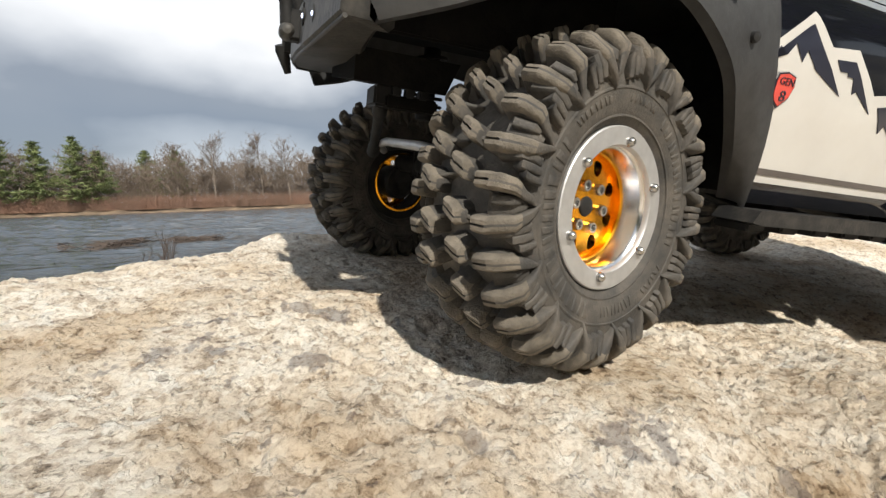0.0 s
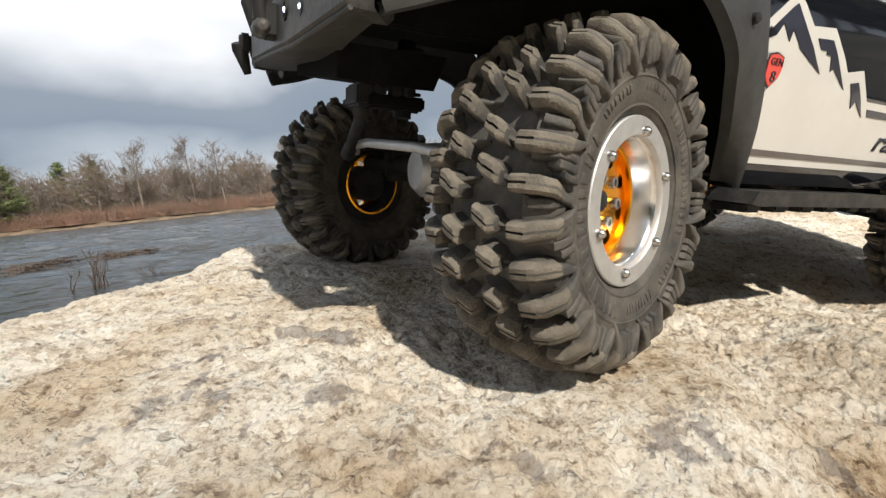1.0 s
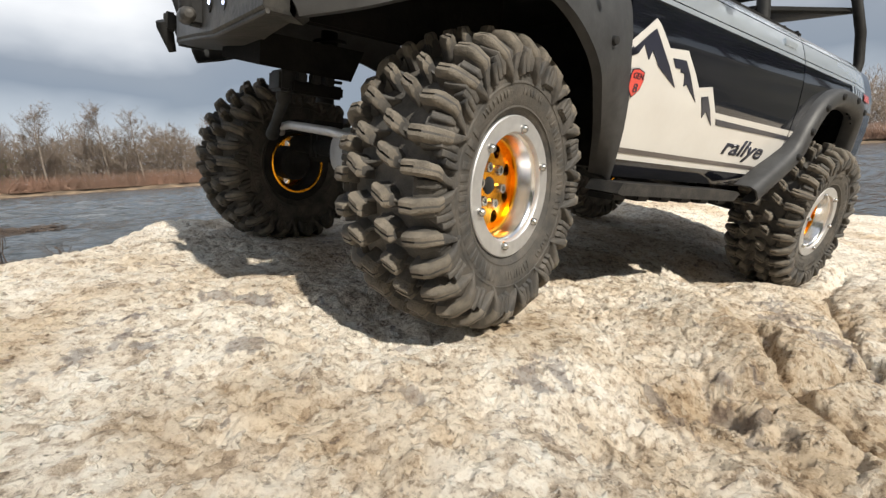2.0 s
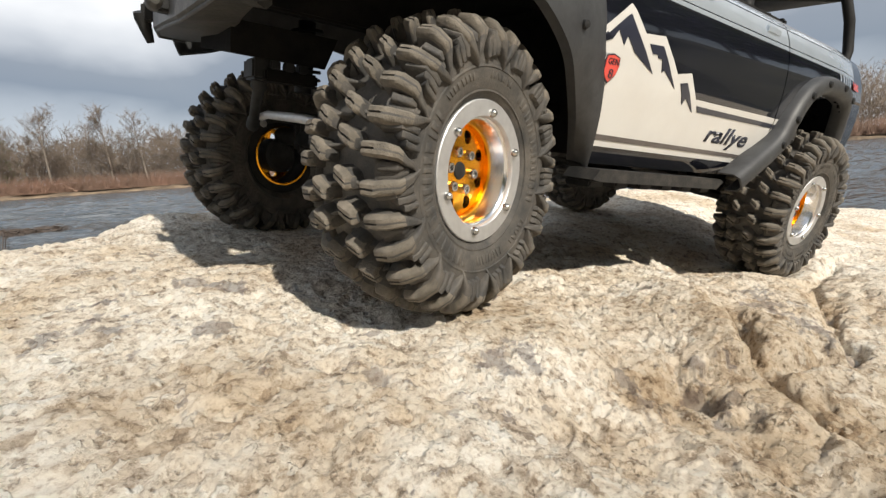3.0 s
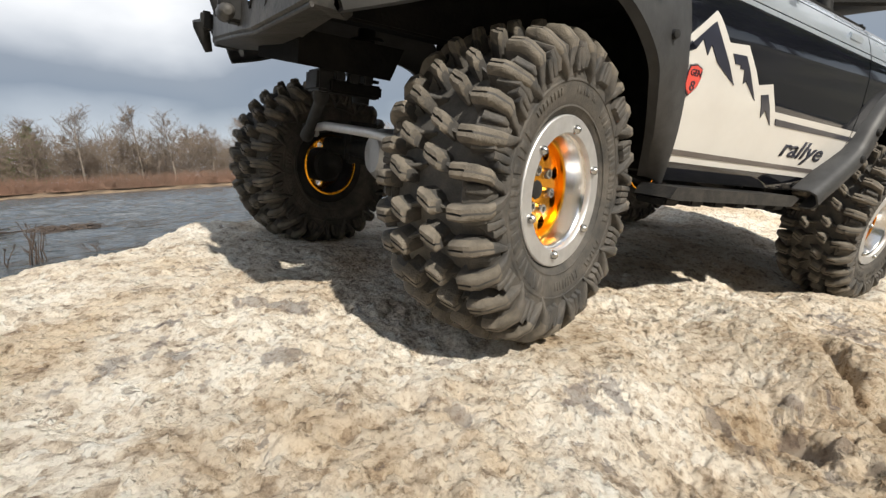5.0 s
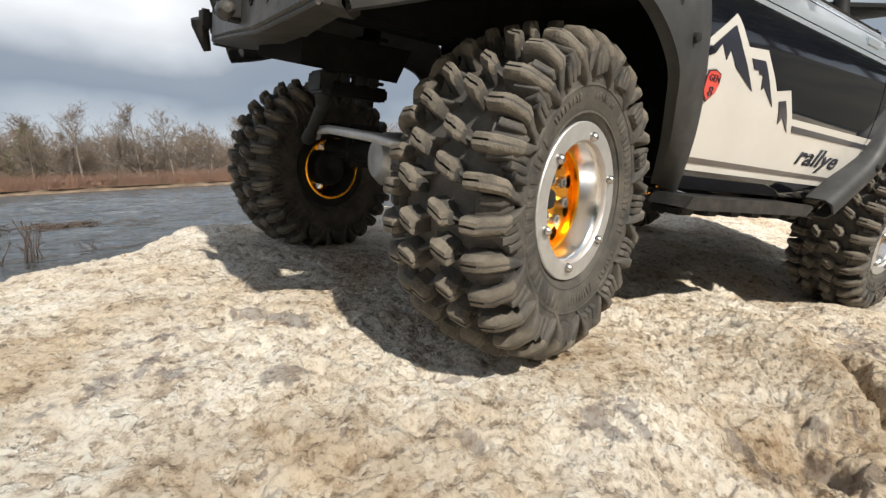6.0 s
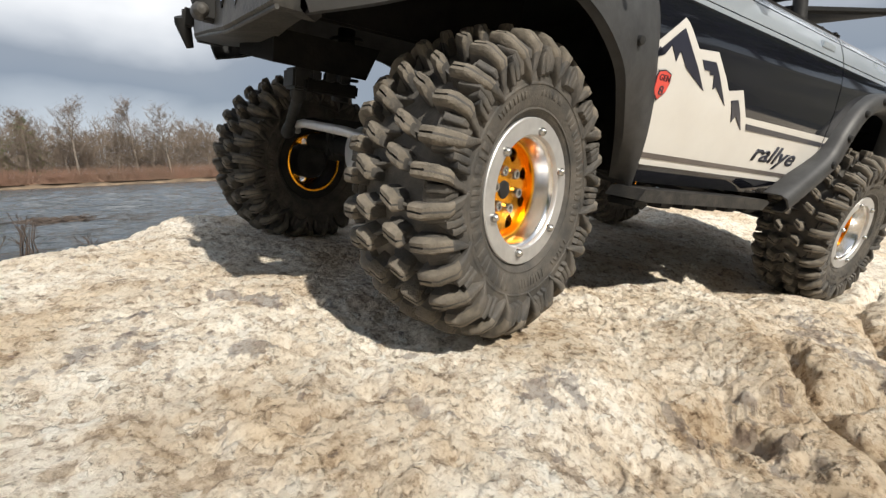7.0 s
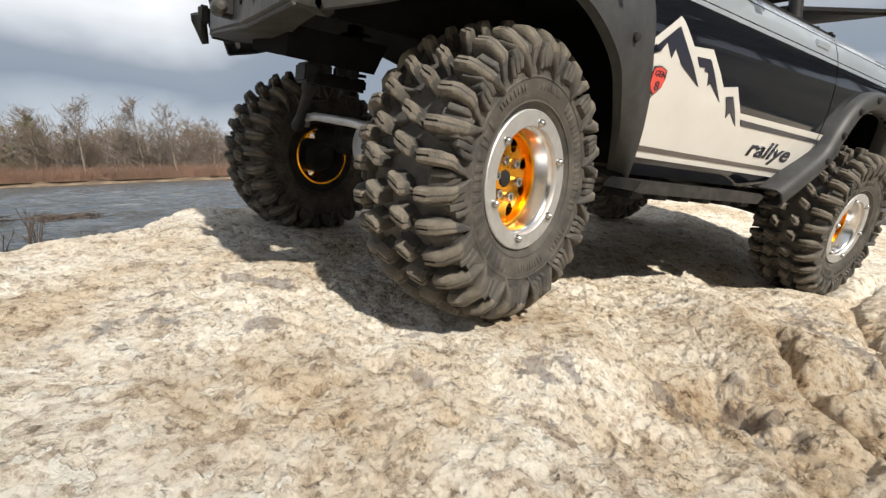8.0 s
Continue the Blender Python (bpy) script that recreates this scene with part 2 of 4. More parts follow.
def strip(rows, bm=None, thick=0.0):
    """A sheet through rows of points, given thickness."""
    bm = bm or bmesh.new()
    vs = [[bm.verts.new(p) for p in row] for row in rows]
    fs = [bm.faces.new((a[i], a[i + 1], b[i + 1], b[i])) for a, b in zip(vs, vs[1:]) for i in range(len(a) - 1)]
    if thick:
        bmesh.ops.recalc_face_normals(bm, faces=fs)
        bmesh.ops.solidify(bm, geom=fs, thickness=thick)
    return bm


def empty(name, m, parent=None):
    ob = new(name)
    ob.empty_display_size = 0.02
    ob.matrix_basis = m
    if parent:
        ob.parent = parent
    return ob


# ---- rock, water, far bank ----
def lattice(ix, iy, seed):
    h = (ix.astype(np.int64) * 374761393 + iy.astype(np.int64) * 668265263 + seed * 1442695041) & 0xFFFFFFFF
    h = ((h ^ (h >> 13)) * 1274126177) & 0xFFFFFFFF
    return ((h ^ (h >> 16)) & 0xFFFF) / 65535.0


def value_noise(x, y, seed):
    ix, iy = np.floor(x), np.floor(y)
    fx, fy = x - ix, y - iy
    fx, fy = fx * fx * fx * (fx * (fx * 6 - 15) + 10), fy * fy * fy * (fy * (fy * 6 - 15) + 10)
    a, b = lattice(ix, iy, seed), lattice(ix + 1, iy, seed)
    c, d = lattice(ix, iy + 1, seed), lattice(ix + 1, iy + 1, seed)
    return (a * (1 - fx) + b * fx) * (1 - fy) + (c * (1 - fx) + d * fx) * fy - 0.5


def fbm(x, y, scale, octaves, seed, gain=0.5):
    out, amp = 0.0, 1.0
    c, s = math.cos(0.6), math.sin(0.6)
    x, y = x * scale, y * scale
    for o in range(octaves):
        out = out + amp * value_noise(x, y, seed + o)
        x, y, amp = 2.03 * (c * x - s * y) + 7.1, 2.03 * (s * x + c * y) + 3.7, amp * gain
    return out


def pits(x, y, scale, seed):
    """Distance to the nearest of scattered points, in cells."""
    x, y = x * scale, y * scale
    ix, iy = np.floor(x), np.floor(y)
    best = np.full(x.shape, 9.0)
    for dx in (-1, 0, 1):
        for dy in (-1, 0, 1):
            px = ix + dx + lattice(ix + dx, iy + dy, seed)
            py = iy + dy + lattice(ix + dx, iy + dy, seed + 1)
            best = np.minimum(best, (px - x) ** 2 + (py - y) ** 2)
    return np.sqrt(best)


def cracks(x, y, scale, seed):
    """How far it is to the next cell's border, and a number for each cell."""
    x, y = x * scale, y * scale
    ix, iy = np.floor(x), np.floor(y)
    one, two, tone = np.full(x.shape, 9.0), np.full(x.shape, 9.0), np.zeros(x.shape)
    for dx in (-1, 0, 1):
        for dy in (-1, 0, 1):
            h = lattice(ix + dx, iy + dy, seed)
            d = np.hypot(ix + dx + h - x, iy + dy + lattice(ix + dx, iy + dy, seed + 1) - y)
            tone = np.where(d < one, h, tone)
            two = np.minimum(two, np.maximum(one, d))
            one = np.minimum(one, d)
    return two - one, tone


def along(x, y, pts):
    """Distance to a broken line, and the side of it."""
    best, side = np.full(x.shape, 9.0), np.zeros(x.shape)
    for (x0, y0), (x1, y1) in zip(pts, pts[1:]):
        dx, dy = x1 - x0, y1 - y0
        t = np.clip(((x - x0) * dx + (y - y0) * dy) / (dx * dx + dy * dy), 0, 1)
        d = np.hypot(x - x0 - t * dx, y - y0 - t * dy)
        s = np.sign((x - x0) * dy - (y - y0) * dx)
        side = np.where(d < best, s, side)
        best = np.minimum(best, d)
    return best, side


WATER_Z = -0.22
CRACK_A = [(0.20, 0.030), (0.150, 0.000), (0.141, -0.026), (0.124, -0.046), (0.100, -0.063), (0.089, -0.078), (0.078, -0.093), (0.066, -0.112), (0.05, -0.15), (0.03, -0.3)]
CRACK_C = [(0.42, 0.005), (0.319, -0.006), (0.24, -0.046), (0.175, -0.078), (0.125, -0.080), (0.093, -0.067)]
CRACK_B = [(-0.010, 0.004), (0.014, -0.006), (0.030, -0.022), (0.034, -0.040), (0.043, -0.056), (0.036, -0.076), (0.024, -0.10), (0.01, -0.15), (-0.02, -0.3)]
# grey-violet stains: x, y, length, width, turn in degrees
STAINS = [(-0.067, -0.016, 0.012, 0.005, -40), (-0.111, 0.035, 0.012, 0.006, -30), (-0.023, -0.023, 0.009, 0.006, 20), (-0.091, 0.069, 0.022, 0.008, -35), (0.052, -0.074, 0.014, 0.009, 60), (0.064, -0.060, 0.012, 0.010, 0), (0.200, -0.028, 0.035, 0.016, 30), (-0.156, 0.048, 0.024, 0.006, 25), (-0.006, -0.028, 0.007, 0.010, 0), (0.165, -0.060, 0.02, 0.012, 40), (-0.135, 0.075, 0.012, 0.006, 10), (0.03, -0.05, 0.012, 0.010, 50)]
EDGE = [(-3.0, -0.9), (-0.9, -0.30), (-0.45, -0.06), (-0.31, 0.065), (-0.245, 0.122), (-0.21, 0.225), (-0.185, 0.250), (-0.14, 0.285), (-0.095, 0.312), (-0.04, 0.345), (0.05, 0.40), (0.35, 0.52), (0.8, 0.62), (1.15, 0.50), (1.6, 0.25), (2.2, -0.6), (2.4, -3.0)]
# tyre contacts: x, y, height of the tread's lowest point, reach
CONTACTS = [(0.000, 0.022, -0.0035, 0.040), (0.350, 0.039, -0.0545, 0.045), (-0.028, 0.245, 0.0255, 0.055), (0.345, 0.250, 0.0000, 0.110)]
# broad swells and hollows: x, y, height, radius
LUMPS = [(-0.20, 0.24, -0.010, 0.05), (-0.12, 0.07, 0.007, 0.05), (0.03, -0.058, -0.009, 0.035), (0.27, 0.15, 0.003, 0.09), (0.27, 0.075, -0.012, 0.065), (0.15, 0.06, -0.005, 0.05), (0.245, 0.055, -0.009, 0.028), (0.42, 0.18, 0.008, 0.06), (0.12, 0.12, 0.004, 0.05), (0.45, 0.23, 0.021, 0.085), (0.56, 0.30, 0.026, 0.10), (0.62, 0.22, 0.024, 0.10), (0.50, 0.36, 0.012, 0.07), (0.128, -0.045, 0.011, 0.045), (0.150, 0.002, 0.006, 0.03), (0.096, -0.080, 0.005, 0.03), (-0.060, 0.075, 0.008, 0.035), (0.022, -0.028, 0.005, 0.028), (-0.014, -0.068, -0.006, 0.03), (0.32, -0.01, -0.004, 0.04), (-0.167, 0.07, -0.003, 0.04), (0.268, 0.095, -0.011, 0.035)]


def ledges(x, y, scale, count, seed, octaves=4):
    """Thin layers broken away in steps: a saw from 0 to 1 across each layer, and the layer's number."""
    q = count * fbm(x + 0.3 / scale * fbm(x, y, scale * 1.7, 3, seed + 50), y, scale, octaves, seed, 0.55)
    n = np.floor(q)
    f = q - n
    return np.clip(f / 0.86, 0, 1) - np.clip((f - 0.86) / 0.14, 0, 1), n


def rock_height(x, y):
    z = -0.0085 - 0.1025 * np.where(x > 0.3, 0.3 + (x - 0.3) * 0.8, x) + 0.148 * np.where(y > 0.1, 0.1 + (y - 0.1) * 0.9, np.where(y < -0.3, -0.3 + (y + 0.3) * 0.15, y))
    z = np.where(x > 0.3, z - 0.5 * 0.148 * np.clip(y, -0.3, 9) * np.clip((x - 0.3) / 0.4, 0, 1), z)
    z = z + 0.009 * fbm(x, y, 5.0, 3, 11) + 0.004 * fbm(x, y, 17, 3, 21)
    for lx, ly, lz, ls in LUMPS:
        z = z + lz * np.exp(-((x - lx) ** 2 + (y - ly) ** 2) / ls**2)
    z = z + 0.0021 * fbm(x + 0.02 * fbm(x, y, 30, 2, 5), y, 55, 5, 31, 0.60)
    # layers flaked away, coarse and fine
    saw, _ = ledges(x, y, 17, 6, 71)
    z = z - 0.0015 * saw * np.clip(0.6 + 1.6 * fbm(x, y, 9, 2, 75), 0.15, 1.3)
    saw, _ = ledges(x, y, 48, 5, 171)
    z = z - 0.0010 * saw
    p = pits(x, y, 62, 51)
    z = z - 0.0040 * np.clip(1 - p / 0.40, 0, 1) * np.clip(0.3 + 2.5 * fbm(x, y, 18, 2, 61), 0, 1)
    p = pits(x, y, 150, 55)
    z = z - 0.0016 * np.clip(1 - p / 0.45, 0, 1) * np.clip(0.4 + 2.5 * fbm(x, y, 26, 2, 65), 0, 1)
    # broken blocks on the lower side
    jig = 0.009 * fbm(x, y, 26, 4, 131, 0.6)
    gap, tone = cracks(x + jig, y - jig, 13, 121)
    low = np.clip((x - 0.05 - 0.9 * (y + 0.05)) / 0.05, 0, 1) * np.clip((-0.012 - y) / 0.03, 0, 1)
    z = z + low * (0.0035 * (tone - 0.5) - 0.0015 * np.clip(1 - gap / 0.08, 0, 1))
    wob = 0.0065 * fbm(x, y, 48, 5, 81, 0.6)
    d, s = along(x + wob, y + wob, CRACK_A)
    z = z - 0.016 * np.clip((0.02 - y) / 0.02, 0, 1) * np.exp(-(d / 0.0050) ** 2) - 0.007 * (0.5 + 0.5 * np.tanh(d * s / -0.003)) * np.exp(-np.clip(d - 0.01, 0, 9) / 0.03) * np.clip((0.004 - y) / 0.02, 0, 1)
    d, s = along(x - wob, y + wob, CRACK_C)
    z = z - 0.011 * np.exp(-(d / 0.0050) ** 2) - 0.006 * (0.5 + 0.5 * np.tanh(d * s / -0.004)) * np.exp(-np.clip(d - 0.01, 0, 9) / 0.05)
    # a ragged trough, steep on its outer bank
    d, s = along(x + 1.4 * wob, y + 1.4 * wob, CRACK_B)
    z = z - (0.0036 + 0.005 * fbm(x, y, 70, 4, 85)) * np.exp(-(np.where(s < 0, d, 1.6 * d) / 0.016) ** 4)
    # holes: x, y, depth, radius
    for hx, hy, hz, hr in ((0.136, -0.038, 0.013, 0.011), (0.318, -0.006, 0.014, 0.011), (0.148, -0.073, 0.008, 0.014), (0.165, 0.040, 0.008, 0.010), (0.052, -0.064, 0.006, 0.009)):
        z = z - hz * np.exp(-((np.hypot(x + wob - hx, y - wob - hy) / hr) ** 3))
    for cx, cy, cz, cr in CONTACTS:
        w = np.exp(-(((x - cx) / cr) ** 2 + ((y - cy) / (0.88 * cr)) ** 2) ** 1.5)
        rough = 0.004 * fbm(x, y, 60, 4, 91)
        z = z * (1 - w) + (cz + rough - 0.10 * (x - cx) + 0.13 * (y - cy)) * w
    # the edge towards the river
    d, s = along(x + 0.02 * fbm(x, y, 16, 4, 101), y + 0.02 * fbm(x, y, 16, 4, 111), EDGE)
    out = np.where(s < 0, d, -d)
    z = z - np.where(out > 0, 0.010 + 1.5 * out, 0.010 * np.exp(out / 0.015))
    return np.maximum(z, WATER_Z - 0.35)


def rock_tones(x, y):
    """Stains, brown weathering and the tone of each bared layer, 0 to 1."""
    warp = 0.008 * fbm(x, y, 60, 4, 301, 0.6)
    stain = np.zeros(x.shape)
    for sx, sy, a, b, turn in STAINS:
        c, s = math.cos(radians(turn)), math.sin(radians(turn))
        u, v = x + warp - sx, y - warp - sy
        r = np.hypot((c * u + s * v) / (0.7 * a), (c * v - s * u) / (0.6 * b)) + 2.4 * fbm(x, y, 150, 4, 311, 0.65)
        stain = np.maximum(stain, np.clip((1.15 - r) / 0.35, 0, 1))
    d, s = along(x + 2 * warp, y + 2 * warp, CRACK_B)
    brown = 0.75 * np.exp(-((d / 0.020) ** 2)) + 0.8 * np.clip((x - 0.02 - 0.7 * (y + 0.05)) / 0.08, 0, 1) * np.clip((0.02 - y) / 0.05, 0, 1)
    brown = brown * np.exp(-(np.hypot(x, y) / 0.6) ** 2)
    brown = np.clip(brown + 1.1 * fbm(x, y, 22, 5, 321, 0.6) - 0.05, 0, 1)
    _, n1 = ledges(x, y, 17, 6, 71)
    _, n2 = ledges(x, y, 48, 5, 171)
    return stain, brown, 0.5 * lattice(n1, n1 * 0, 5) + 0.5 * lattice(n2, n2 * 0, 9)


def make_rock():
    def axis(lo, hi, mid, fine, grow):
        out, s, v = [mid], fine, mid
        while v < hi:
            s = fine * (1 + grow * max(0, v - mid - 0.16))
            v += s
            out.append(v)
        v = mid
        while v > lo:
            s = fine * (1 + grow * max(0, mid - v - 0.16))
            v -= s
            out.insert(0, v)
        return np.array(out)

    xs, ys = axis(-2.5, 2.6, -0.01, 0.0008, 24), axis(-2.5, 1.2, 0.0, 0.0008, 24)
    X, Y = np.meshgrid(xs, ys)
    Z = rock_height(X, Y)
    n, k = len(xs), len(ys)
    me = bpy.data.meshes.new("rock_ground")
    me.vertices.add(n * k)
    me.vertices.foreach_set("co", np.stack([X, Y, Z], -1).astype(np.float32).ravel())
    idx = np.arange(n * k).reshape(k, n)
    quads = np.stack([idx[:-1, :-1], idx[:-1, 1:], idx[1:, 1:], idx[1:, :-1]], -1).reshape(-1, 4)
    me.loops.add(quads.size)
    me.loops.foreach_set("vertex_index", quads.ravel())
    me.polygons.add(len(quads))
    me.polygons.foreach_set("loop_start", np.arange(0, quads.size, 4))
    me.update(calc_edges=True)
    me.polygons.foreach_set("use_smooth", np.ones(len(quads), bool))
    for name, values in zip(("stain", "brown", "layer"), rock_tones(X, Y)):
        me.attributes.new(name, "FLOAT", "POINT").data.foreach_set("value", values.astype(np.float32).ravel())
    me.materials.append(M_ROCK)
    return tagged(new("rock_ground", me), "pale cream weathered rock slab with pits, cracks and grey stains", "rock", kind="structure")


make_rock()


def ring_sheet(radii, heights, segs=180):
    bm = bmesh.new()
    rings = [[bm.verts.new((r * math.sin(a), r * math.cos(a), h)) for a in (2 * math.pi * k / segs for k in range(segs))] for r, h in zip(radii, heights)]
    for a, b in zip(rings, rings[1:]):
        for k in range(segs):
            bm.faces.new((a[k], a[(k + 1) % segs], b[(k + 1) % segs], b[k]))
    return bm, rings



def make_water():
    """A polar sheet with real ripples, fine in the half that is seen."""
    az = np.radians(np.concatenate([np.arange(-85, 45, 0.22), np.arange(45, 275, 3.0)]))
    rad = np.concatenate([[0.3, 0.6], 1.0 * 1.0165 ** np.arange(285)])
    A, R = np.meshgrid(az, rad)
    X, Y = -R * np.sin(A), R * np.cos(A)
    u, v = 0.94 * X + 0.34 * Y, -0.34 * X + 0.94 * Y
    Z = WATER_Z + np.clip(R / 4, 0.3, 2.2) * (0.036 * fbm(u * 0.45, v, 2.2, 3, 201) + 0.016 * np.abs(fbm(u * 0.5, v, 7.0, 3, 211)))
    n, k = len(az), len(rad)
    idx = np.arange(n * k).reshape(k, n)
    nxt = np.roll(idx, -1, axis=1)
    quads = np.stack([idx[:-1], nxt[:-1], nxt[1:], idx[1:]], -1).reshape(-1, 4)
    me = bpy.data.meshes.new("water")
    me.from_pydata(np.stack([X, Y, Z], -1).reshape(-1, 3).tolist(), [], quads.tolist() + [idx[0][::-1].tolist()])
    me.polygons.foreach_set("use_smooth", [True] * len(me.polygons))
    me.materials.append(M_WATER)
    return tagged(new("water", me), "grey rippled river water reflecting the cloudy sky", "river", kind="structure")


make_water()
bm, rings = ring_sheet((92.5, 94, 97, 104, 140, 400, 2500), (WATER_Z - 0.5, WATER_Z + 0.15, 0.25, 0.7, 2.0, 3.0, 3.0), 360)
for ring in rings[1:4]:
    for v in ring:
        v.co.z += random.uniform(-0.15, 0.35)
        v.co.xy *= random.uniform(0.992, 1.008)
bm2 = bmesh.new()
rows = []
for r, h in ((1.9, -0.35), (2.6, -0.12), (4, 0.05), (7, 0.5), (12, 1.0), (30, 2.0), (95, 3.0)):
    rows.append([bm2.verts.new((r * math.sin(radians(a)), r * math.cos(radians(a)), h + random.uniform(-0.1, 0.1))) for a in range(100, 261, 8)])
for a, b in zip(rows, rows[1:]):
    for k in range(len(a) - 1):
        bm2.faces.new((a[k], a[k + 1], b[k + 1], b[k]))
tagged(part("shore", bm2, M_SHORE), "earth shore below tall pines, their shade put into its colour", "shore", kind="structure")
tagged(part("ground", bm, M_BANK), "brown earth river bank with dead grass", "ground", kind="structure")


# ---- far trees ----
def polar(az, d):
    """az: degrees from +y towards -x."""
    a = radians(az)
    return Vector((-d * math.sin(a), d * math.cos(a), 0))


def blade(bm, a, b, w):
    """A thin three-sided stick from a to b."""
    d = (b - a).normalized()
    u = d.orthogonal().normalized()
    v = d.cross(u)
    base = [bm.verts.new(a + w * (math.cos(t) * u + math.sin(t) * v)) for t in (0, 2.1, 4.2)]
    top = bm.verts.new(b)
    for i in range(3):
        bm.faces.new((base[i], base[(i + 1) % 3], top))


def limb_tree(bm_t, bm_c, base, height, rnd, spread=0.33):
    """A leafless tree: tapered trunk and limbs into one mesh, fine twigs into the other."""
    lean = Vector((rnd.uniform(-0.08, 0.08), rnd.uniform(-0.08, 0.08), 1))
    pts = [base + lean * height * f + Vector((rnd.uniform(-0.15, 0.15), rnd.uniform(-0.15, 0.15), 0)) * f * 2 for f in (0, 0.25, 0.5, 0.75, 1)]
    r0 = height * 0.014
    tube(pts, [r0 * k for k in (1.2, 0.85, 0.6, 0.35, 0.1)], 6, bm_t)
    for _ in range(int(height * 2.6)):
        f = rnd.uniform(0.22, 0.95)
        k = min(int(f * 4), 3)
        p = pts[k].lerp(pts[k + 1], f * 4 - k)
        a = rnd.uniform(0, 6.28)
        ln = height * spread * 1.15 * (1.2 - f) * rnd.uniform(0.6, 1.2) + 0.6
        e = p + Vector((math.cos(a) * ln * 0.75, math.sin(a) * ln * 0.75, ln * rnd.uniform(0.5, 1.0)))
        blade(bm_t, p, e, r0 * 0.4 * (1.2 - f))
        for _ in range(11):
            s = p.lerp(e, rnd.uniform(0.25, 1))
            w = rnd.uniform(0.5, 1.6)
            t = s + Vector((rnd.gauss(0, 0.5), rnd.gauss(0, 0.5), rnd.uniform(0.2, 1.0))) * w
            blade(bm_c, s, t, 0.028)
            for _ in range(3):
                s2 = s.lerp(t, rnd.uniform(0.3, 1))
                blade(bm_c, s2, s2 + Vector((rnd.gauss(0, 0.4), rnd.gauss(0, 0.4), rnd.uniform(0.1, 0.7))), 0.02)


def bare_tree(base, height, seed):
    rnd = random.Random(seed)
    t = empty("bare_tree", Matrix.Translation(base))
    a, b = bmesh.new(), bmesh.new()
    limb_tree(a, b, Vector(), height, rnd)
    part("trunk", a, M_BARK, t)
    part("crown", b, M_TWIG, t)
    return tagged(t, "leafless grey-brown tree on the far river bank", "tree", "trees on the far bank")


def pine_tree(base, height, seed):
    rnd = random.Random(seed)
    t = empty("pine_tree", Matrix.Translation(base))
    a, b = bmesh.new(), bmesh.new()
    tube([(0, 0, 0), (0.1, 0, height * 0.5), (0, 0, height)], [height * 0.016, height * 0.010, 0.02], 7, a)
    z = height * 0.14
    while z < height * 0.99:
        f = z / height
        reach = height * 0.36 * (1 - f) ** 0.75 * (0.6 + 0.4 * min(1, f * 4)) + 0.25
        for _ in range(6):
            ang, ln = rnd.uniform(0, 6.28), reach * rnd.choice((0.45, 0.7, 0.9, 1.1, 1.3)) * rnd.uniform(0.85, 1.1)
            d = Vector((math.cos(ang), math.sin(ang), rnd.uniform(-0.05, 0.3)))
            p0 = Vector((0, 0, z))
            blade(a, p0, p0 + d * ln, 0.05)
            for _ in range(int(12 + ln * 11)):
                s = p0 + d * ln * rnd.uniform(0.2, 1.0) + Vector((rnd.gauss(0, 0.16), rnd.gauss(0, 0.16), rnd.gauss(0, 0.1)))
                blade(b, s, s + Vector((rnd.gauss(0, 0.3), rnd.gauss(0, 0.3), rnd.uniform(-0.05, 0.35))), 0.075)
        z += height * 0.040
    part("trunk", a, M_BARK, t)
    part("crown", b, M_NEEDLE, t)
    return tagged(t, "dark green pine tree on the far river bank", "tree", "trees on the far bank")


def far_woods():
    rnd = random.Random(5)
    a, b, c = [], [], []

    def stick(store, p, q, w):
        d = (q - p).normalized()
        u = d.orthogonal().normalized() * w
        v = d.cross(u)
        store.append((p + u, p - 0.5 * u + 0.87 * v, p - 0.5 * u - 0.87 * v, q))

    az = -180.0
    while az < 180:
        seen = -80 < az < 32
        d = rnd.uniform(101, 122)
        h = rnd.uniform(6.4, 10.6) * (0.86 + 0.16 * math.sin(az * 0.9) + 0.08 * math.sin(az * 2.7 + 1))
        base = polar(az, d) + Vector((0, 0, 1.0))
        stick(b, base, base + Vector((rnd.gauss(0, 0.5), rnd.gauss(0, 0.5), h)), 0.07)
        for _ in range(85 if seen else 20):
            f = rnd.uniform(0.15, 1.0)
            s = base + Vector((rnd.gauss(0, 0.9 * (1.3 - f) + 0.5), rnd.gauss(0, 0.9), h * f))
            stick(a, s, s + Vector((rnd.gauss(0, 0.7), rnd.gauss(0, 0.5), rnd.uniform(0.3, 1.4))), 0.045)
        az += 0.09 if seen else 0.4
    az = -80.0
    while az < 34:
        d = rnd.uniform(95.5, 99)
        s = polar(az, d) + Vector((0, 0, 0.4))
        for _ in range(24):
            stick(c, s + Vector((rnd.gauss(0, 0.5), rnd.gauss(0, 0.3), 0)), s + Vector((rnd.gauss(0, 0.9), rnd.gauss(0, 0.5), rnd.uniform(0.6, 2.9))), 0.04)
        az += 0.075
    for name, store, material, label in (("far_woods", a, M_TWIG, "dense leafless brown woods along the far bank"), ("far_trunks", b, M_BARK, "thin grey trunks of the far woods"), ("bank_brush", c, M_BUSH, "reddish-brown leafless brush along the far bank")):
        verts = [v for s in store for v in s]
        faces = [f for i in range(len(store)) for f in ((4 * i, 4 * i + 1, 4 * i + 3), (4 * i + 1, 4 * i + 2, 4 * i + 3), (4 * i + 2, 4 * i, 4 * i + 3))]
        me = bpy.data.meshes.new(name)
        me.from_pydata(verts, [], faces)
        me.materials.append(material)
        tagged(new(name, me), label, "woods", kind="stuff")


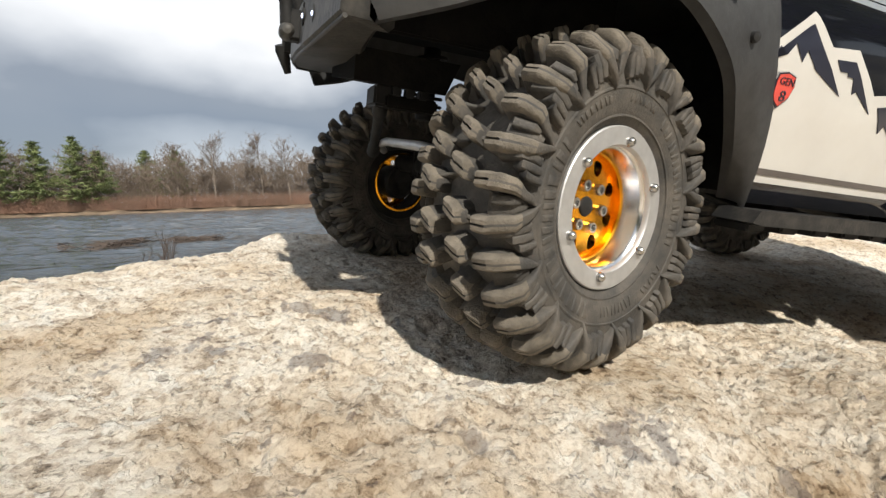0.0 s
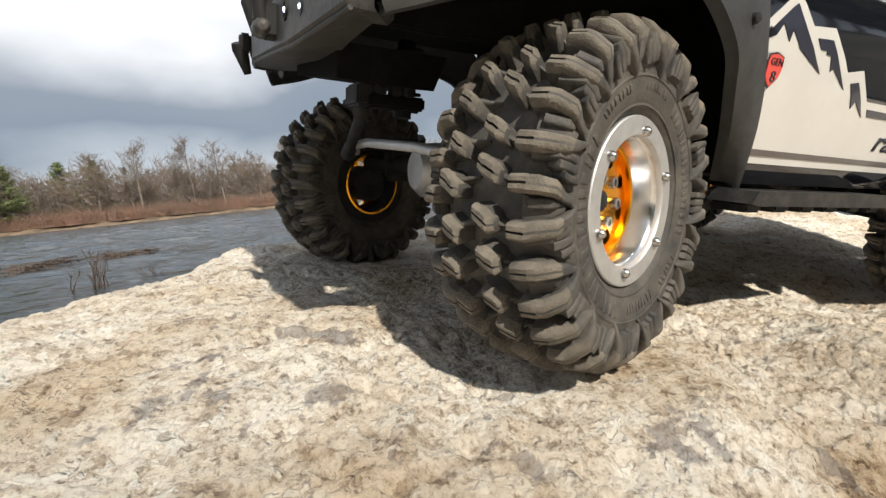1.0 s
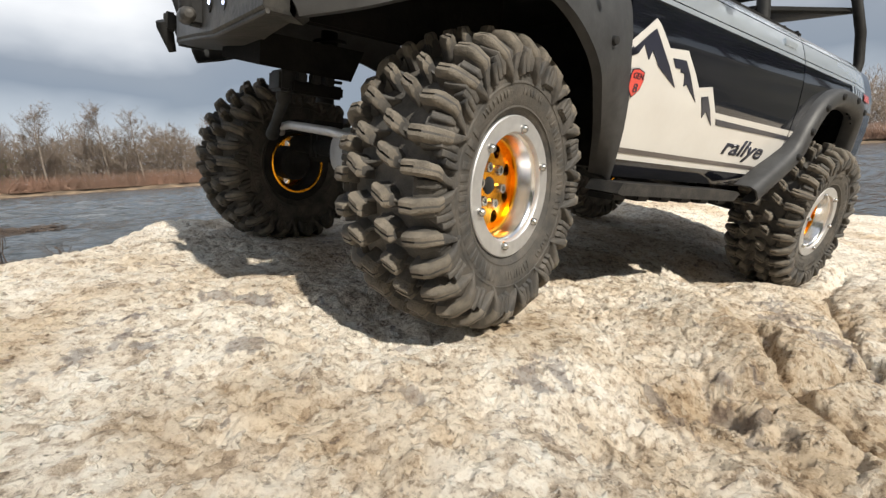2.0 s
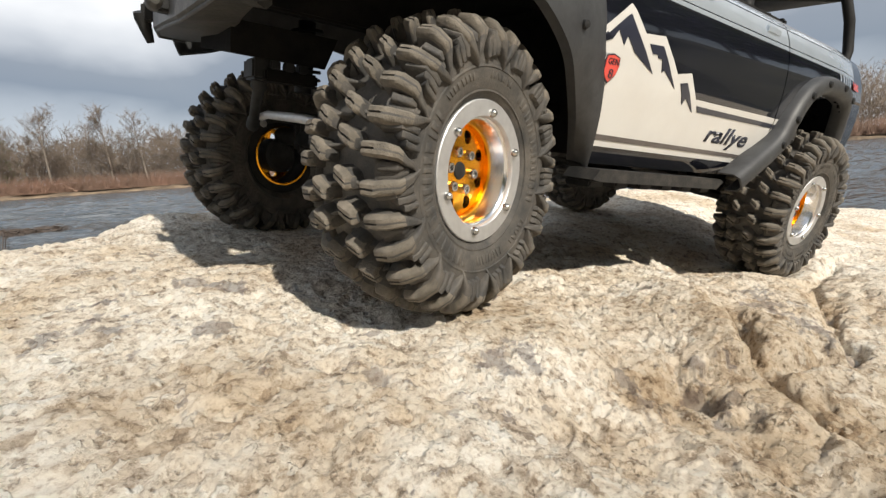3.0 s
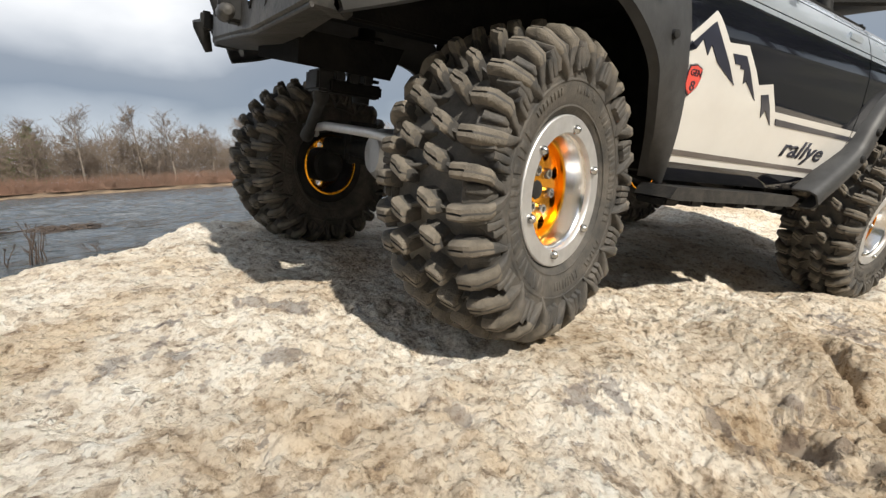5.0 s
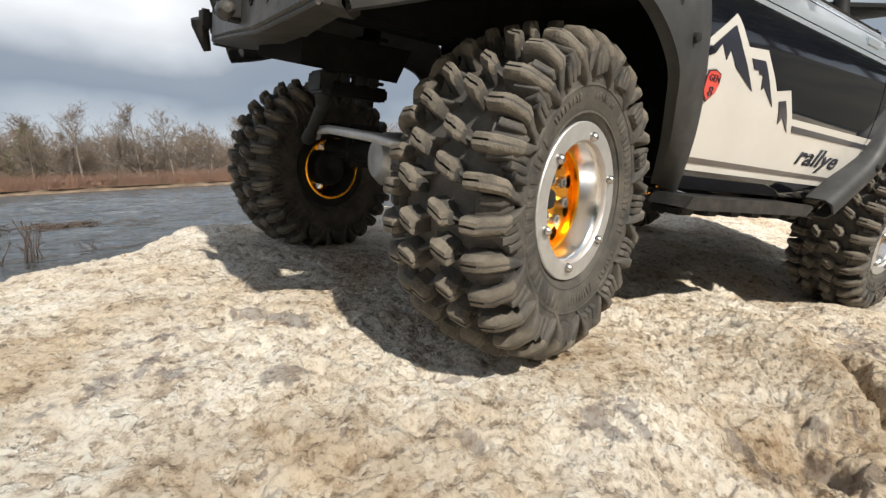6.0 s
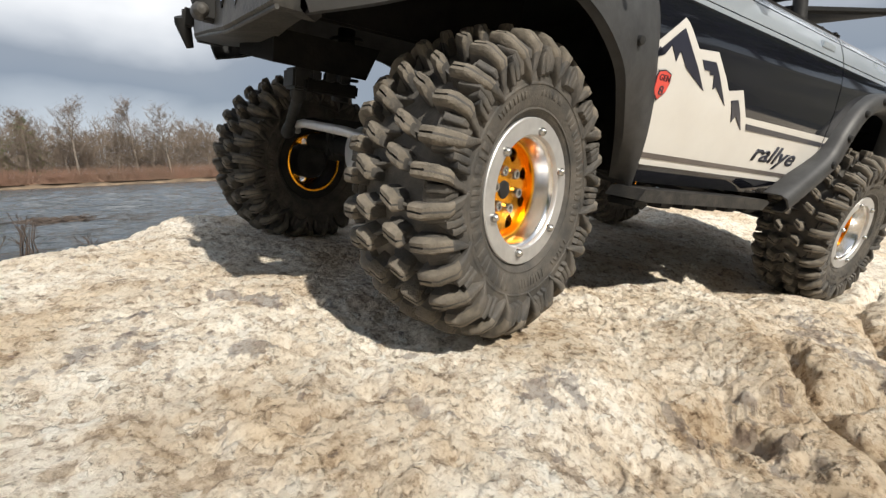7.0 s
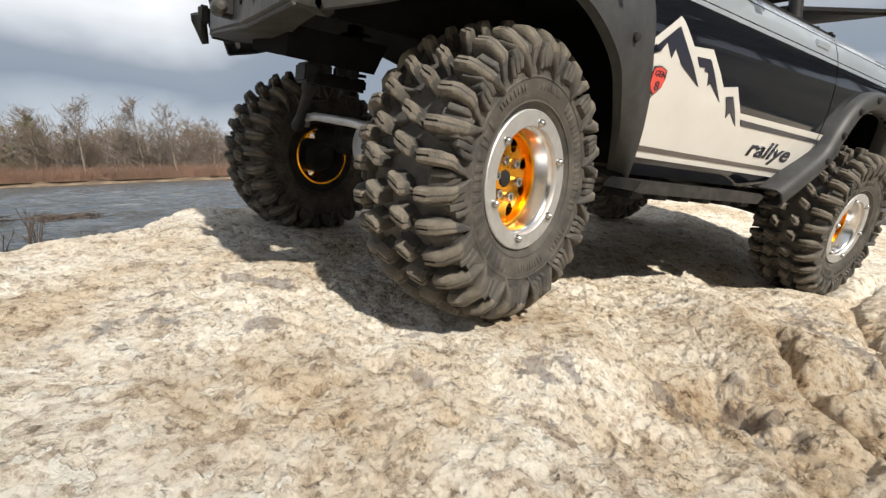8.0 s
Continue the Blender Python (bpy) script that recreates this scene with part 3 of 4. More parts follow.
far_woods()
for az, d, h, s in ((16.7, 97, 11.9, 1), (15.0, 98, 9.9, 2), (19.6, 99, 11.2, 3), (22.2, 97, 12.0, 4), (10.9, 112, 11.6, 5), (8.3, 112, 11.8, 7), (25.5, 98, 12, 13), (29, 98, 12.5, 14)):
    pine_tree(polar(az, d) + Vector((0, 0, 0.2)), h, s)
# tall pines on the shore behind, mirrored in the paint
behind = pine_tree((1.5, -15, 1.0), 8.5, 21)
tagged(behind, "tall dark pine tree on the near shore", group="pines on the near shore")
for i in range(26):
    a, d = radians(108 + 5.6 * i + 2 * math.sin(i * 2.1)), 13.5 + 4 * abs(math.sin(i * 1.7))
    copy_thing(behind, Matrix.LocRotScale((d * math.sin(a), d * math.cos(a), 1.0), Euler((0, 0, i * 1.3)), (1, 1, 0.75 + 0.3 * abs(math.sin(i * 0.9)))) @ Matrix.Diagonal((1, 1, 1, 1)))
for i, (az, h) in enumerate(((15.6, 10), (13.4, 9.5), (8.8, 10.5), (5.6, 11), (4.4, 12.5), (3.2, 10), (1.4, 12), (0.3, 13), (-0.9, 12), (-2.6, 11.5), (-4.5, 12), (-7, 11), (-9.5, 12), (21, 12), (23.6, 11.5), (28, 12), (-58, 12), (-62, 13), (-66, 12.5), (-69.5, 14), (-73, 13))):
    bare_tree(polar(az + 0.5 * math.sin(i * 5.3), 97 + (i * 7 % 9)) + Vector((0, 0, 0.3)), h * (0.90 + 0.14 * math.sin(i * 3.7)), 40 + i)


# ---- the toy truck ----
truck = empty("model_truck", pose(0, 0, 0.060, 8.0, 6.4, 0))
tagged(truck, "radio-controlled model off-road truck in navy and cream parked on rock", "toy truck")
T_INV = truck.matrix_basis.inverted()
MID = 0.128


def mirror_y(bm):
    bmesh.ops.transform(bm, matrix=Matrix.Translation((0, 2 * MID, 0)) @ Matrix.Diagonal((1, -1, 1, 1)), verts=bm.verts)
    return bm


# wheels: local y is the axle, outer side towards -y, origin on the beadlock ring's face
TYRE_MID = 0.0205
CARCASS = [(0.0292, 0.002), (0.0315, -0.0008), (0.0350, -0.0024), (0.0400, -0.0032), (0.0445, -0.0034), (0.0490, -0.0022), (0.0528, 0.0004), (0.0549, 0.0052), (0.0558, 0.0115), (0.0561, TYRE_MID)]
CARCASS = CARCASS + [(r, 2 * TYRE_MID - y) for r, y in CARCASS[-2::-1]]


def carcass_at(u):
    """Point (r, y) and outward normal of the carcass, u metres across it from the crown (minus: outer side)."""
    mid = len(CARCASS) // 2
    pts = [Vector(p) for p in (CARCASS[mid:] if u >= 0 else CARCASS[mid::-1])]
    left = abs(u)
    for a, b in zip(pts, pts[1:]):
        ln = (b - a).length
        if left <= ln:
            break
        left -= ln
    d = (b - a).normalized()
    p = a + d * min(left, ln)
    n = Vector((-d.y, d.x)) if u < 0 else Vector((d.y, -d.x))
    if n.dot(Vector((p.x - 0.040, p.y - TYRE_MID))) < 0:
        n = -n
    return p, n


def lug(bm, ang, stations, foot=1.08):
    """A tread lug lofted across the tyre: stations of (u, offset along the turn, half width, height, slit depth)."""
    rings = []
    for u, s, w, h, *slit in stations:
        p, n = carcass_at(u)
        cut = slit[0] if slit else 0.0
        ring = []
        for ds, hh in ((-w * foot, -0.001), (-w * 1.0, h * 0.60), (-w * 0.90, h * 0.88), (-w * 0.60, h), (-w * 0.13, h), (-w * 0.09, h - cut), (w * 0.09, h - cut), (w * 0.13, h), (w * 0.60, h), (w * 0.90, h * 0.88), (w * 1.0, h * 0.60), (w * foot, -0.001)):
            r, y = p.x + n.x * hh, p.y + n.y * hh
            a = ang + (s + ds) / 0.0565
            ring.append(bm.verts.new((r * math.sin(a), y, r * math.cos(a))))
        rings.append(ring)
    for i, (a, b) in enumerate(zip(rings, rings[1:])):
        for k in range(11):
            f = bm.faces.new((a[k], a[k + 1], b[k + 1], b[k]))
            f.material_index = 1 if k in (1, 2, 3, 7, 8, 9) and min(stations[i][3], stations[i + 1][3]) > 0.0045 else 0
    bm.faces.new(rings[0][::-1])
    bm.faces.new(rings[-1])


def tyre_mesh():
    bm = lathe(CARCASS, 96)
    n = 15
    pitch = 2 * math.pi / n
    rnd = random.Random(3)
    j = lambda k=1.0: rnd.uniform(-0.0003, 0.0003) * k
    for i in range(n):
        for side in (-1, 1):
            a = i * pitch + radians(-86.0) - (0 if side < 0 else radians(4.4))
            # two shoulder lugs, square and slit at the tread, that close like pincers on the sidewall
            for k in (-1, 1):
                ln = 0.0 if k > 0 else 0.0012
                w0, h0 = 1 + j(150), 1 + j(90)
                lug(bm, a, [(side * (u + (ln if u > 0.02 else 0)), k * s + j(0.6), w * w0, h * h0, c) for u, s, w, h, c in (
                    (0.0130, 0.0062, 0.0019, 0.0052, 0.0), (0.0133, 0.0062, 0.0024, 0.0068, 0.0), (0.0138, 0.0062, 0.0026, 0.0074, 0.0016), (0.0165, 0.0063, 0.0027, 0.0078, 0.0016), (0.0170, 0.0063, 0.0027, 0.0078, 0.0), (0.0195, 0.0062, 0.0028, 0.0075, 0.0), (0.0215, 0.0057, 0.0027, 0.0067, 0.0),
                    (0.0235, 0.0048, 0.0024, 0.0054, 0.0), (0.0252, 0.0036, 0.0020, 0.0041, 0.0), (0.0270, 0.0023, 0.0016, 0.0030, 0.0), (0.0286, 0.0010, 0.0012, 0.0021, 0.0), (0.0302, -0.0002, 0.0008, 0.0011, 0.0), (0.0312, -0.0006, 0.0003, 0.0001, 0.0))], 1.15)
            # stepped floor inside the pincers
            lug(bm, a, [(side * u, -0.0002, w, h) for u, w, h in ((0.0150, 0.0036, 0.0008), (0.0156, 0.0040, 0.0026), (0.0220, 0.0034, 0.0030), (0.0258, 0.0012, 0.0020))])
            lug(bm, a, [(side * u, 0.0012, w, h) for u, w, h in ((0.0168, 0.0014, 0.0024), (0.0173, 0.0018, 0.0044), (0.0220, 0.0018, 0.0044), (0.0244, 0.0008, 0.0030))])
            # stacked flat plates between the pincers, the first one longest
            for k, u0, w in ((1, 0.0158, 0.0018), (0, 0.0206, 0.0016), (-1, 0.0226, 0.0014)):
                q = a + pitch / 2
                lug(bm, q, [(side * u, 0.0008 + k * 0.0031 * f - (0.0008 if k == 1 and u < 0.019 else 0) + j(0.5), w * g, h) for u, f, g, h in ((u0, 0.8, 0.5, 0.0012), (u0 + 0.0007, 0.82, 0.8, 0.0042), (max(0.0212, u0 + 0.0012), 0.9, 1.0, 0.0056), (0.0252, 1.05, 1.05, 0.0042), (0.0286 - 0.0008 * k, 1.15, 0.95, 0.0022), (0.0290 - 0.0008 * k, 1.15, 0.8, 0.0002))])
            # tall slit blocks of the tread, set askew, on a flared foot
            for q in (-1, 1):
                c = a + q * 0.0064 / 0.0565 + radians(3.2)
                u0, tilt = 0.0030 + 0.0010 * (q > 0), 0.55
                h0 = 0.0088 + j(1.6)
                # the end nearer the crown lies higher up the turn on the outer side
                lug(bm, c, [(side * (u0 + u), side * (u - 0.0030) * tilt + j(0.7), w, h0 * h, cut) for u, w, h, cut in ((0.0, 0.0018, 0.72, 0.0), (0.0004, 0.0024, 0.95, 0.0), (0.0008, 0.0026, 1.0, 0.0034), (0.0026, 0.0026, 1.0, 0.0034), (0.0031, 0.0029, 1.0, 0.0034), (0.0054, 0.0028, 1.0, 0.0034), (0.0058, 0.0025, 0.95, 0.0), (0.0062, 0.0019, 0.72, 0.0))], 1.12)
                # low tapered ties from the block to the shoulder and the crown
                lug(bm, c, [(side * (u0 + u), s, w, h) for u, s, w, h in ((0.0052, -0.0012, 0.0009, 0.0054), (0.0072, -0.0020, 0.0006, 0.0030), (0.0094, -0.0030, 0.0004, 0.0016))], 2.6)
                lug(bm, c, [(side * (u0 + u), s, w, h) for u, s, w, h in ((-0.0036, 0.0026, 0.0004, 0.0010), (-0.0014, 0.0020, 0.0006, 0.0028), (0.0010, 0.0012, 0.0009, 0.0054))], 2.2)
    # raised rings and worn lettering (plain bars) on both sidewalls
    for side in (-1, 1):
        for u in (0.0412, 0.0318):
            (p, nn) = carcass_at(side * u)
            q = p + nn * 0.0003
            lathe([(p.x - 0.0006, p.y), (q.x - 0.0003, q.y), (q.x + 0.0003, q.y), (p.x + 0.0006, p.y)], 96, bm)
        # start, end, inner and outer edge, half width of a bar
        for k0, k1, ua, ub, wide in ((-2.75, -0.95, 0.0335, 0.0398, 0.0021), (-0.75, -0.25, 0.0338, 0.0368, 0.0010), (0.02, 0.42, 0.0338, 0.0364, 0.0009), (0.62, 2.02, 0.0335, 0.0378, 0.0013), (2.25, 2.62, 0.0340, 0.0368, 0.0010), (2.80, 3.30, 0.0345, 0.0385, 0.0008)):
            k = k0
            while k < k1:
                w = wide * rnd.uniform(0.65, 1.1)
                lean = rnd.choice((-0.0006, 0.0004, 0.0010))
                lug(bm, k, [(side * ua, 0, w, 0.0001), (side * (ua + 0.0004), 0, w, 0.0004), (side * (ub - 0.0004), lean, w, 0.0004), (side * ub, lean, w, 0.0001)])
                k += (2 * w + 0.0011) / 0.044
    return bm


def rim_disc():
    """The orange wheel centre: a shallow dish with eight rounded wedge-shaped holes."""
    bm = bmesh.new()
    n, segs, ri, ro = 8, 16, 0.0040, 0.0207
    inner, rim, hole_f, hole_b = [], [], [], []

    def dish(r):
        return 0.0118 + 0.0012 * max(0.0, (r - 0.011) / 0.009) ** 1.5

    for q in range(n):
        c = 2 * math.pi * (q + 0.5) / n
        ring = []
        for k in range(segs):
            t = 2 * math.pi * k / segs
            # a rounded wedge, broad at the outside
            rr = 0.0155 + 0.0031 * math.cos(t)
            half = (0.0026 + 0.0009 * math.cos(t)) * math.copysign(abs(math.sin(t)) ** 0.75, math.sin(t))
            a = c + half / rr
            ring.append((rr, a))
        hole_f.append([bm.verts.new((r * math.sin(a), dish(r), r * math.cos(a))) for r, a in ring])
        hole_b.append([bm.verts.new((r * math.sin(a), dish(r) + 0.0024, r * math.cos(a))) for r, a in ring])
        for k in range(segs):
            m = (k + 1) % segs
            bm.faces.new((hole_f[-1][k], hole_f[-1][m], hole_b[-1][m], hole_b[-1][k]))
        # the sector round the hole, each spoke parted down its middle
        a0, a1 = 2 * math.pi * q / n, 2 * math.pi * (q + 1) / n
        border = []
        for k in range(segs):
            t = 2 * math.pi * k / segs
            x, y = math.cos(t), math.sin(t)
            f = 1 / max(abs(x), abs(y))
            border.append((0.0 + (ri + ro) / 2 + (ro - ri) / 2 * x * f, (a0 + a1) / 2 + (a1 - a0) / 2 * y * f))
        for lift, ring in ((0.0, hole_f[-1]), (0.0024, hole_b[-1])):
            out = [bm.verts.new((r * math.sin(a), dish(r) + lift, r * math.cos(a))) for r, a in border]
            mid = [bm.verts.new(v.co.lerp(h.co, 0.86)) for v, h in zip(out, ring)]
            for v, (r, a) in zip(mid, border):
                v.co.y = dish(math.hypot(v.co.x, v.co.z)) + lift
            for k in range(segs):
                m = (k + 1) % segs
                bm.faces.new((out[k], out[m], mid[m], mid[k]))
                bm.faces.new((mid[k], mid[m], ring[m], ring[k]))
    bmesh.ops.remove_doubles(bm, verts=bm.verts, dist=0.00005)
    return bm


def build_wheel():
    w = empty("wheel", Matrix(), truck)
    part("tyre", tyre_mesh(), M_RUBBER, w, "dusty black knobbly crawler tyre", smooth=46).data.materials.append(M_DUST)
    part("inner_lip", lathe([(0.0211, 0.0384), (0.0215, 0.0395), (0.0228, 0.0394), (0.0226, 0.0384)], 72, close=True), M_ORANGE, w, "thin orange rim edge", smooth=50)
    part("hub_cap", lathe([(0.0, 0.0106), (0.0022, 0.0106), (0.0036, 0.0112), (0.0042, 0.0124), (0.0042, 0.0150), (0.0, 0.0150)], 32), M_BLACK, w, "black hub cap", smooth=40)
    part("hub_carrier", lathe([(0.0, 0.0330), (0.0105, 0.0375), (0.0130, 0.0365), (0.0130, 0.0225), (0.0, 0.0195)], 40), M_BLACK, w, "black hub carrier", smooth=40)
    part("beadlock_ring", lathe([(0.0228, 0.0014), (0.0230, -0.0004), (0.0234, -0.0008), (0.0296, -0.0008), (0.0300, -0.0004), (0.0300, 0.0030), (0.0228, 0.0030)], 96, close=True), M_ALU, w, "brushed aluminium beadlock ring", smooth=40)
    part("barrel", lathe([(0.0229, 0.0012), (0.0223, 0.0018), (0.0216, 0.0028), (0.0219, 0.0098), (0.0210, 0.0112), (0.0209, 0.0210), (0.0236, 0.0215), (0.0238, 0.0030)], 96, close=True), M_POLISHED, w, "polished aluminium wheel barrel", smooth=40)
    part("inner_drum", lathe([(0.0225, 0.0216), (0.0222, 0.0385), (0.0288, 0.0390), (0.0292, 0.0370), (0.0240, 0.0370), (0.0240, 0.0216)], 72, close=True), M_BLACK, w, "black inner wheel drum", smooth=40)
    part("rim", rim_disc(), M_ORANGE, w, "orange anodised wheel centre with rounded holes", smooth=35)
    part("rim_band", lathe([(0.0202, 0.0106), (0.0207, 0.0102), (0.0214, 0.0108), (0.0212, 0.0180), (0.0202, 0.0180)], 96, close=True), M_ORANGE, w, "orange anodised band", smooth=35)
    for i in range(6):
        a = radians(12 + 60 * i)
        bm = lathe([(0.0, -0.0030), (0.0009, -0.0030), (0.0017, -0.0022), (0.0019, -0.0009), (0.0019, 0.0)], 16)
        part("bolt", bm, M_STEEL, w, m=Matrix.Translation((0.0250 * math.sin(a), 0.0, 0.0250 * math.cos(a))), smooth=40)
        bm = lathe([(0.0, 0.0088), (0.0011, 0.0088), (0.0013, 0.0076), (0.0021, 0.0076), (0.0024, 0.0085), (0.0024, 0.0120)], 12)
        a = radians(42 + 60 * i)
        part("wheel_nut", bm, M_STEEL, w, m=Matrix.Translation((0.0086 * math.sin(a), 0.0018, 0.0086 * math.cos(a))), smooth=20)
    return w


wheel = build_wheel()
# world poses of the four wheels: the front pair is steered
wheel.matrix_basis = T_INV @ pose(-0.0014, 0.0015, 0.0600) @ pose(0, 0, 0, 0, 0, 16.0) @ pose(0, 0, 0, 6.5)
rear = copy_thing(wheel, pose(0.353, 0.0050, -0.0165, 5.5, 0, 0) @ pose(0, 0, 0, 0, 25, 0))
far_front = copy_thing(wheel, T_INV @ pose(-0.029, 0.2650, 0.0855) @ pose(0, 0, 0, 0, 0, 15.8) @ pose(0, 0, 0, 6.6) @ pose(0, 0, 0, 0, 40, 180))
far_rear = copy_thing(wheel, pose(0.345, 0.262, 0.010, 5, 0, 0) @ pose(0, 0, 0, 0, 10, 180))

# body sides
SIDE = [(0.0235, 0.0070), (0.0205, 0.0120), (0.0165, 0.0320), (0.0125, 0.0520), (0.0110, 0.0680), (0.0112, 0.0840), (0.0125, 0.0940), (0.0138, 0.0985), (0.0160, 0.1060), (0.0190, 0.1130), (0.0225, 0.1185)]


def side_y(z):
    for (y0, z0), (y1, z1) in zip(SIDE, SIDE[1:]):
        if z <= z1:
            return y0 + (y1 - y0) * (z - z0) / (z1 - z0)
    return SIDE[-1][0]


REAR_HUB = (0.352, -0.017)


def side_panel(x0, x1, z0=0.007, z1=0.1185):
    bm = bmesh.new()
    nx, nz = int((x1 - x0) / 0.004), 30
    g = []
    for i in range(nx + 1):
        x = x0 + (x1 - x0) * i / nx
        row = []
        for k in range(nz + 1):
            z = z0 + (z1 - z0) * k / nz
            tuck = 0.10 * max(0, x - 0.38) + (0.0 if x > -0.03 else 0.5 * (-0.03 - x))
            row.append(bm.verts.new((x, side_y(z) + tuck, z)))
        g.append(row)
    for a, b in zip(g, g[1:]):
        for k in range(nz):
            c = (a[k].co + b[k + 1].co) / 2
            if (c.x < 0.07 and c.z < 0.104) or math.hypot(c.x, c.z) < 0.088 or math.hypot(c.x - REAR_HUB[0], c.z - REAR_HUB[1] * 0) < 0.078:
                continue
            bm.faces.new((a[k], b[k], b[k + 1], a[k + 1]))
    for v in [v for v in bm.verts if not v.link_faces]:
        bm.verts.remove(v)
    bmesh.ops.recalc_face_normals(bm, faces=bm.faces)
    bmesh.ops.solidify(bm, geom=bm.faces[:], thickness=0.0012)
    return bm


for flip in (0, 1):
    for name, x0, x1, z0, z1, lab in (("front_fender", -0.084, 0.0690, 0.030, 0.1185, ""), ("door", 0.0700, 0.2745, 0.007, 0.1185, "navy gloss door with cream zigzag graphic"), ("bed_side", 0.2757, 0.448, 0.030, 0.1185, "")):
        bm = side_panel(x0, x1, z0, z1)
        if flip:
            mirror_y(bm)
        part(name, bm, M_NAVY, truck, lab, smooth=40)
from mathutils.geometry import tessellate_polygon


def decal(name, poly, material, lift, label="", parent=truck):
    """A flat graphic laid on the curved near side, lift metres proud of it."""
    bm = bmesh.new()
    vs = [bm.verts.new((x, 0, z)) for x, z in poly]
    for tri in tessellate_polygon([[Vector((x, z, 0)) for x, z in poly]]):
        bm.faces.new([vs[k] for k in tri])
    for z in (0.0120, 0.0220, 0.0320, 0.0420, 0.0520, 0.0600, 0.0680, 0.0760, 0.0840, 0.0890, 0.0940, 0.0985, 0.1020, 0.1060, 0.1095, 0.1130):
        bmesh.ops.bisect_plane(bm, geom=bm.verts[:] + bm.edges[:] + bm.faces[:], plane_co=(0, 0, z), plane_no=(0, 0, 1))
    for x in (0.30, 0.34, 0.38, 0.40, 0.42):
        bmesh.ops.bisect_plane(bm, geom=bm.verts[:] + bm.edges[:] + bm.faces[:], plane_co=(x, 0, 0), plane_no=(1, 0, 0))
    for v in bm.verts:
        v.co.y = side_y(v.co.z) - lift + 0.10 * max(0, v.co.x - 0.38)
    r = bmesh.ops.extrude_face_region(bm, geom=bm.faces[:])
    for v in [g for g in r["geom"] if isinstance(g, bmesh.types.BMVert)]:
        v.co.y += min(lift, 0.0003)
    return part(name, bm, material, parent, label, smooth=60)


RIGHT_END = 0.290
decal("cream_graphic", [(0.0705, 0.0722), (0.0907, 0.0885), (0.0940, 0.0868), (0.1056, 0.0769), (0.1231, 0.0787), (0.1413, 0.0619), (0.1552, 0.0644), (0.1668, 0.0510), (0.2744, 0.0512), (0.2744, 0.0162), (0.0800, 0.0167), (0.0770, 0.0300), (0.0705, 0.0420)], M_WHITE, 0.0004, "cream mountain-shaped graphic on the door")
decal("cream_graphic", [(0.2758, 0.0512), (RIGHT_END, 0.0512), (RIGHT_END, 0.0400), (0.2758, 0.0162)], M_WHITE, 0.0004)
for poly in ([(0.0705, 0.0672), (0.0887, 0.0822), (0.0908, 0.0835), (0.1176, 0.0584), (0.0978, 0.0663), (0.0905, 0.0730), (0.0886, 0.0679), (0.0831, 0.0744), (0.0790, 0.0692), (0.0745, 0.0720), (0.0705, 0.0660)],
             [(0.1099, 0.0725), (0.1222, 0.0734), (0.1414, 0.0539), (0.1276, 0.0618), (0.1255, 0.0603), (0.1230, 0.0667), (0.1190, 0.0668), (0.1184, 0.0684), (0.1137, 0.0681)],
             [(0.1463, 0.0574), (0.1530, 0.0587), (0.1672, 0.0434), (0.1557, 0.0502), (0.1538, 0.0464)],
             [(0.1700, 0.0475), (0.2744, 0.0470), (0.2744, 0.0442), (0.1728, 0.0441)]):
    decal("navy_graphic", poly, M_DECAL, 0.0008)
decal("navy_graphic", [(0.2758, 0.0470), (RIGHT_END, 0.0470), (RIGHT_END, 0.0442), (0.2758, 0.0442)], M_DECAL, 0.0008)
decal("lower_stripe", [(0.0790, 0.0231), (0.2744, 0.0222), (0.2744, 0.0198), (0.0795, 0.0202)], M_STRIPE, 0.0008)
# silver shoulder band
for x0, x1 in ((0.0705, 0.2743), (0.2759, 0.415)):
    decal("shoulder_band", [(x0, 0.0978), (x1, 0.0978), (x1, 0.1005), (x0, 0.1005)], M_SILVERBAND, 0.0005, "silver-blue band along the belt line")
    decal("shoulder_band", [(x0, 0.1012), (x1, 0.1012), (x1, 0.1128), (x0, 0.1128)], M_SILVERBAND, 0.0005)
    decal("shoulder_band", [(x0, 0.1136), (x1, 0.1136), (x1, 0.1165), (x0, 0.1165)], M_SILVERBAND, 0.0005)


def text_bm(word, size, font_shear=0.25):
    cu = bpy.data.curves.new("word", "FONT")
    cu.body, cu.size, cu.shear, cu.offset, cu.resolution_u = word, size, font_shear, size * 0.021 if font_shear else 0.0, 3
    ob = new("word", cu)
    me = bpy.data.meshes.new_from_object(ob.evaluated_get(bpy.context.evaluated_depsgraph_get()))
    bpy.data.objects.remove(ob)
    bpy.data.curves.remove(cu)
    bm = bmesh.new()
    bm.from_mesh(me)
    bpy.data.meshes.remove(me)
    return bm


def lay_word(name, word, size, x, z, width, material, lift, label="", shear=0.25):
    bm = text_bm(word, size, shear)
    lo, hi = min(v.co.x for v in bm.verts), max(v.co.x for v in bm.verts)
    for v in bm.verts:
        px, pz = x + (v.co.x - lo) / (hi - lo) * width, z + v.co.y
        v.co = (px, side_y(pz) - lift, pz)
    r = bmesh.ops.extrude_face_region(bm, geom=bm.faces[:])
    for v in [g for g in r["geom"] if isinstance(g, bmesh.types.BMVert)]:
        v.co.y += 0.0003
    return part(name, bm, material, truck, label)


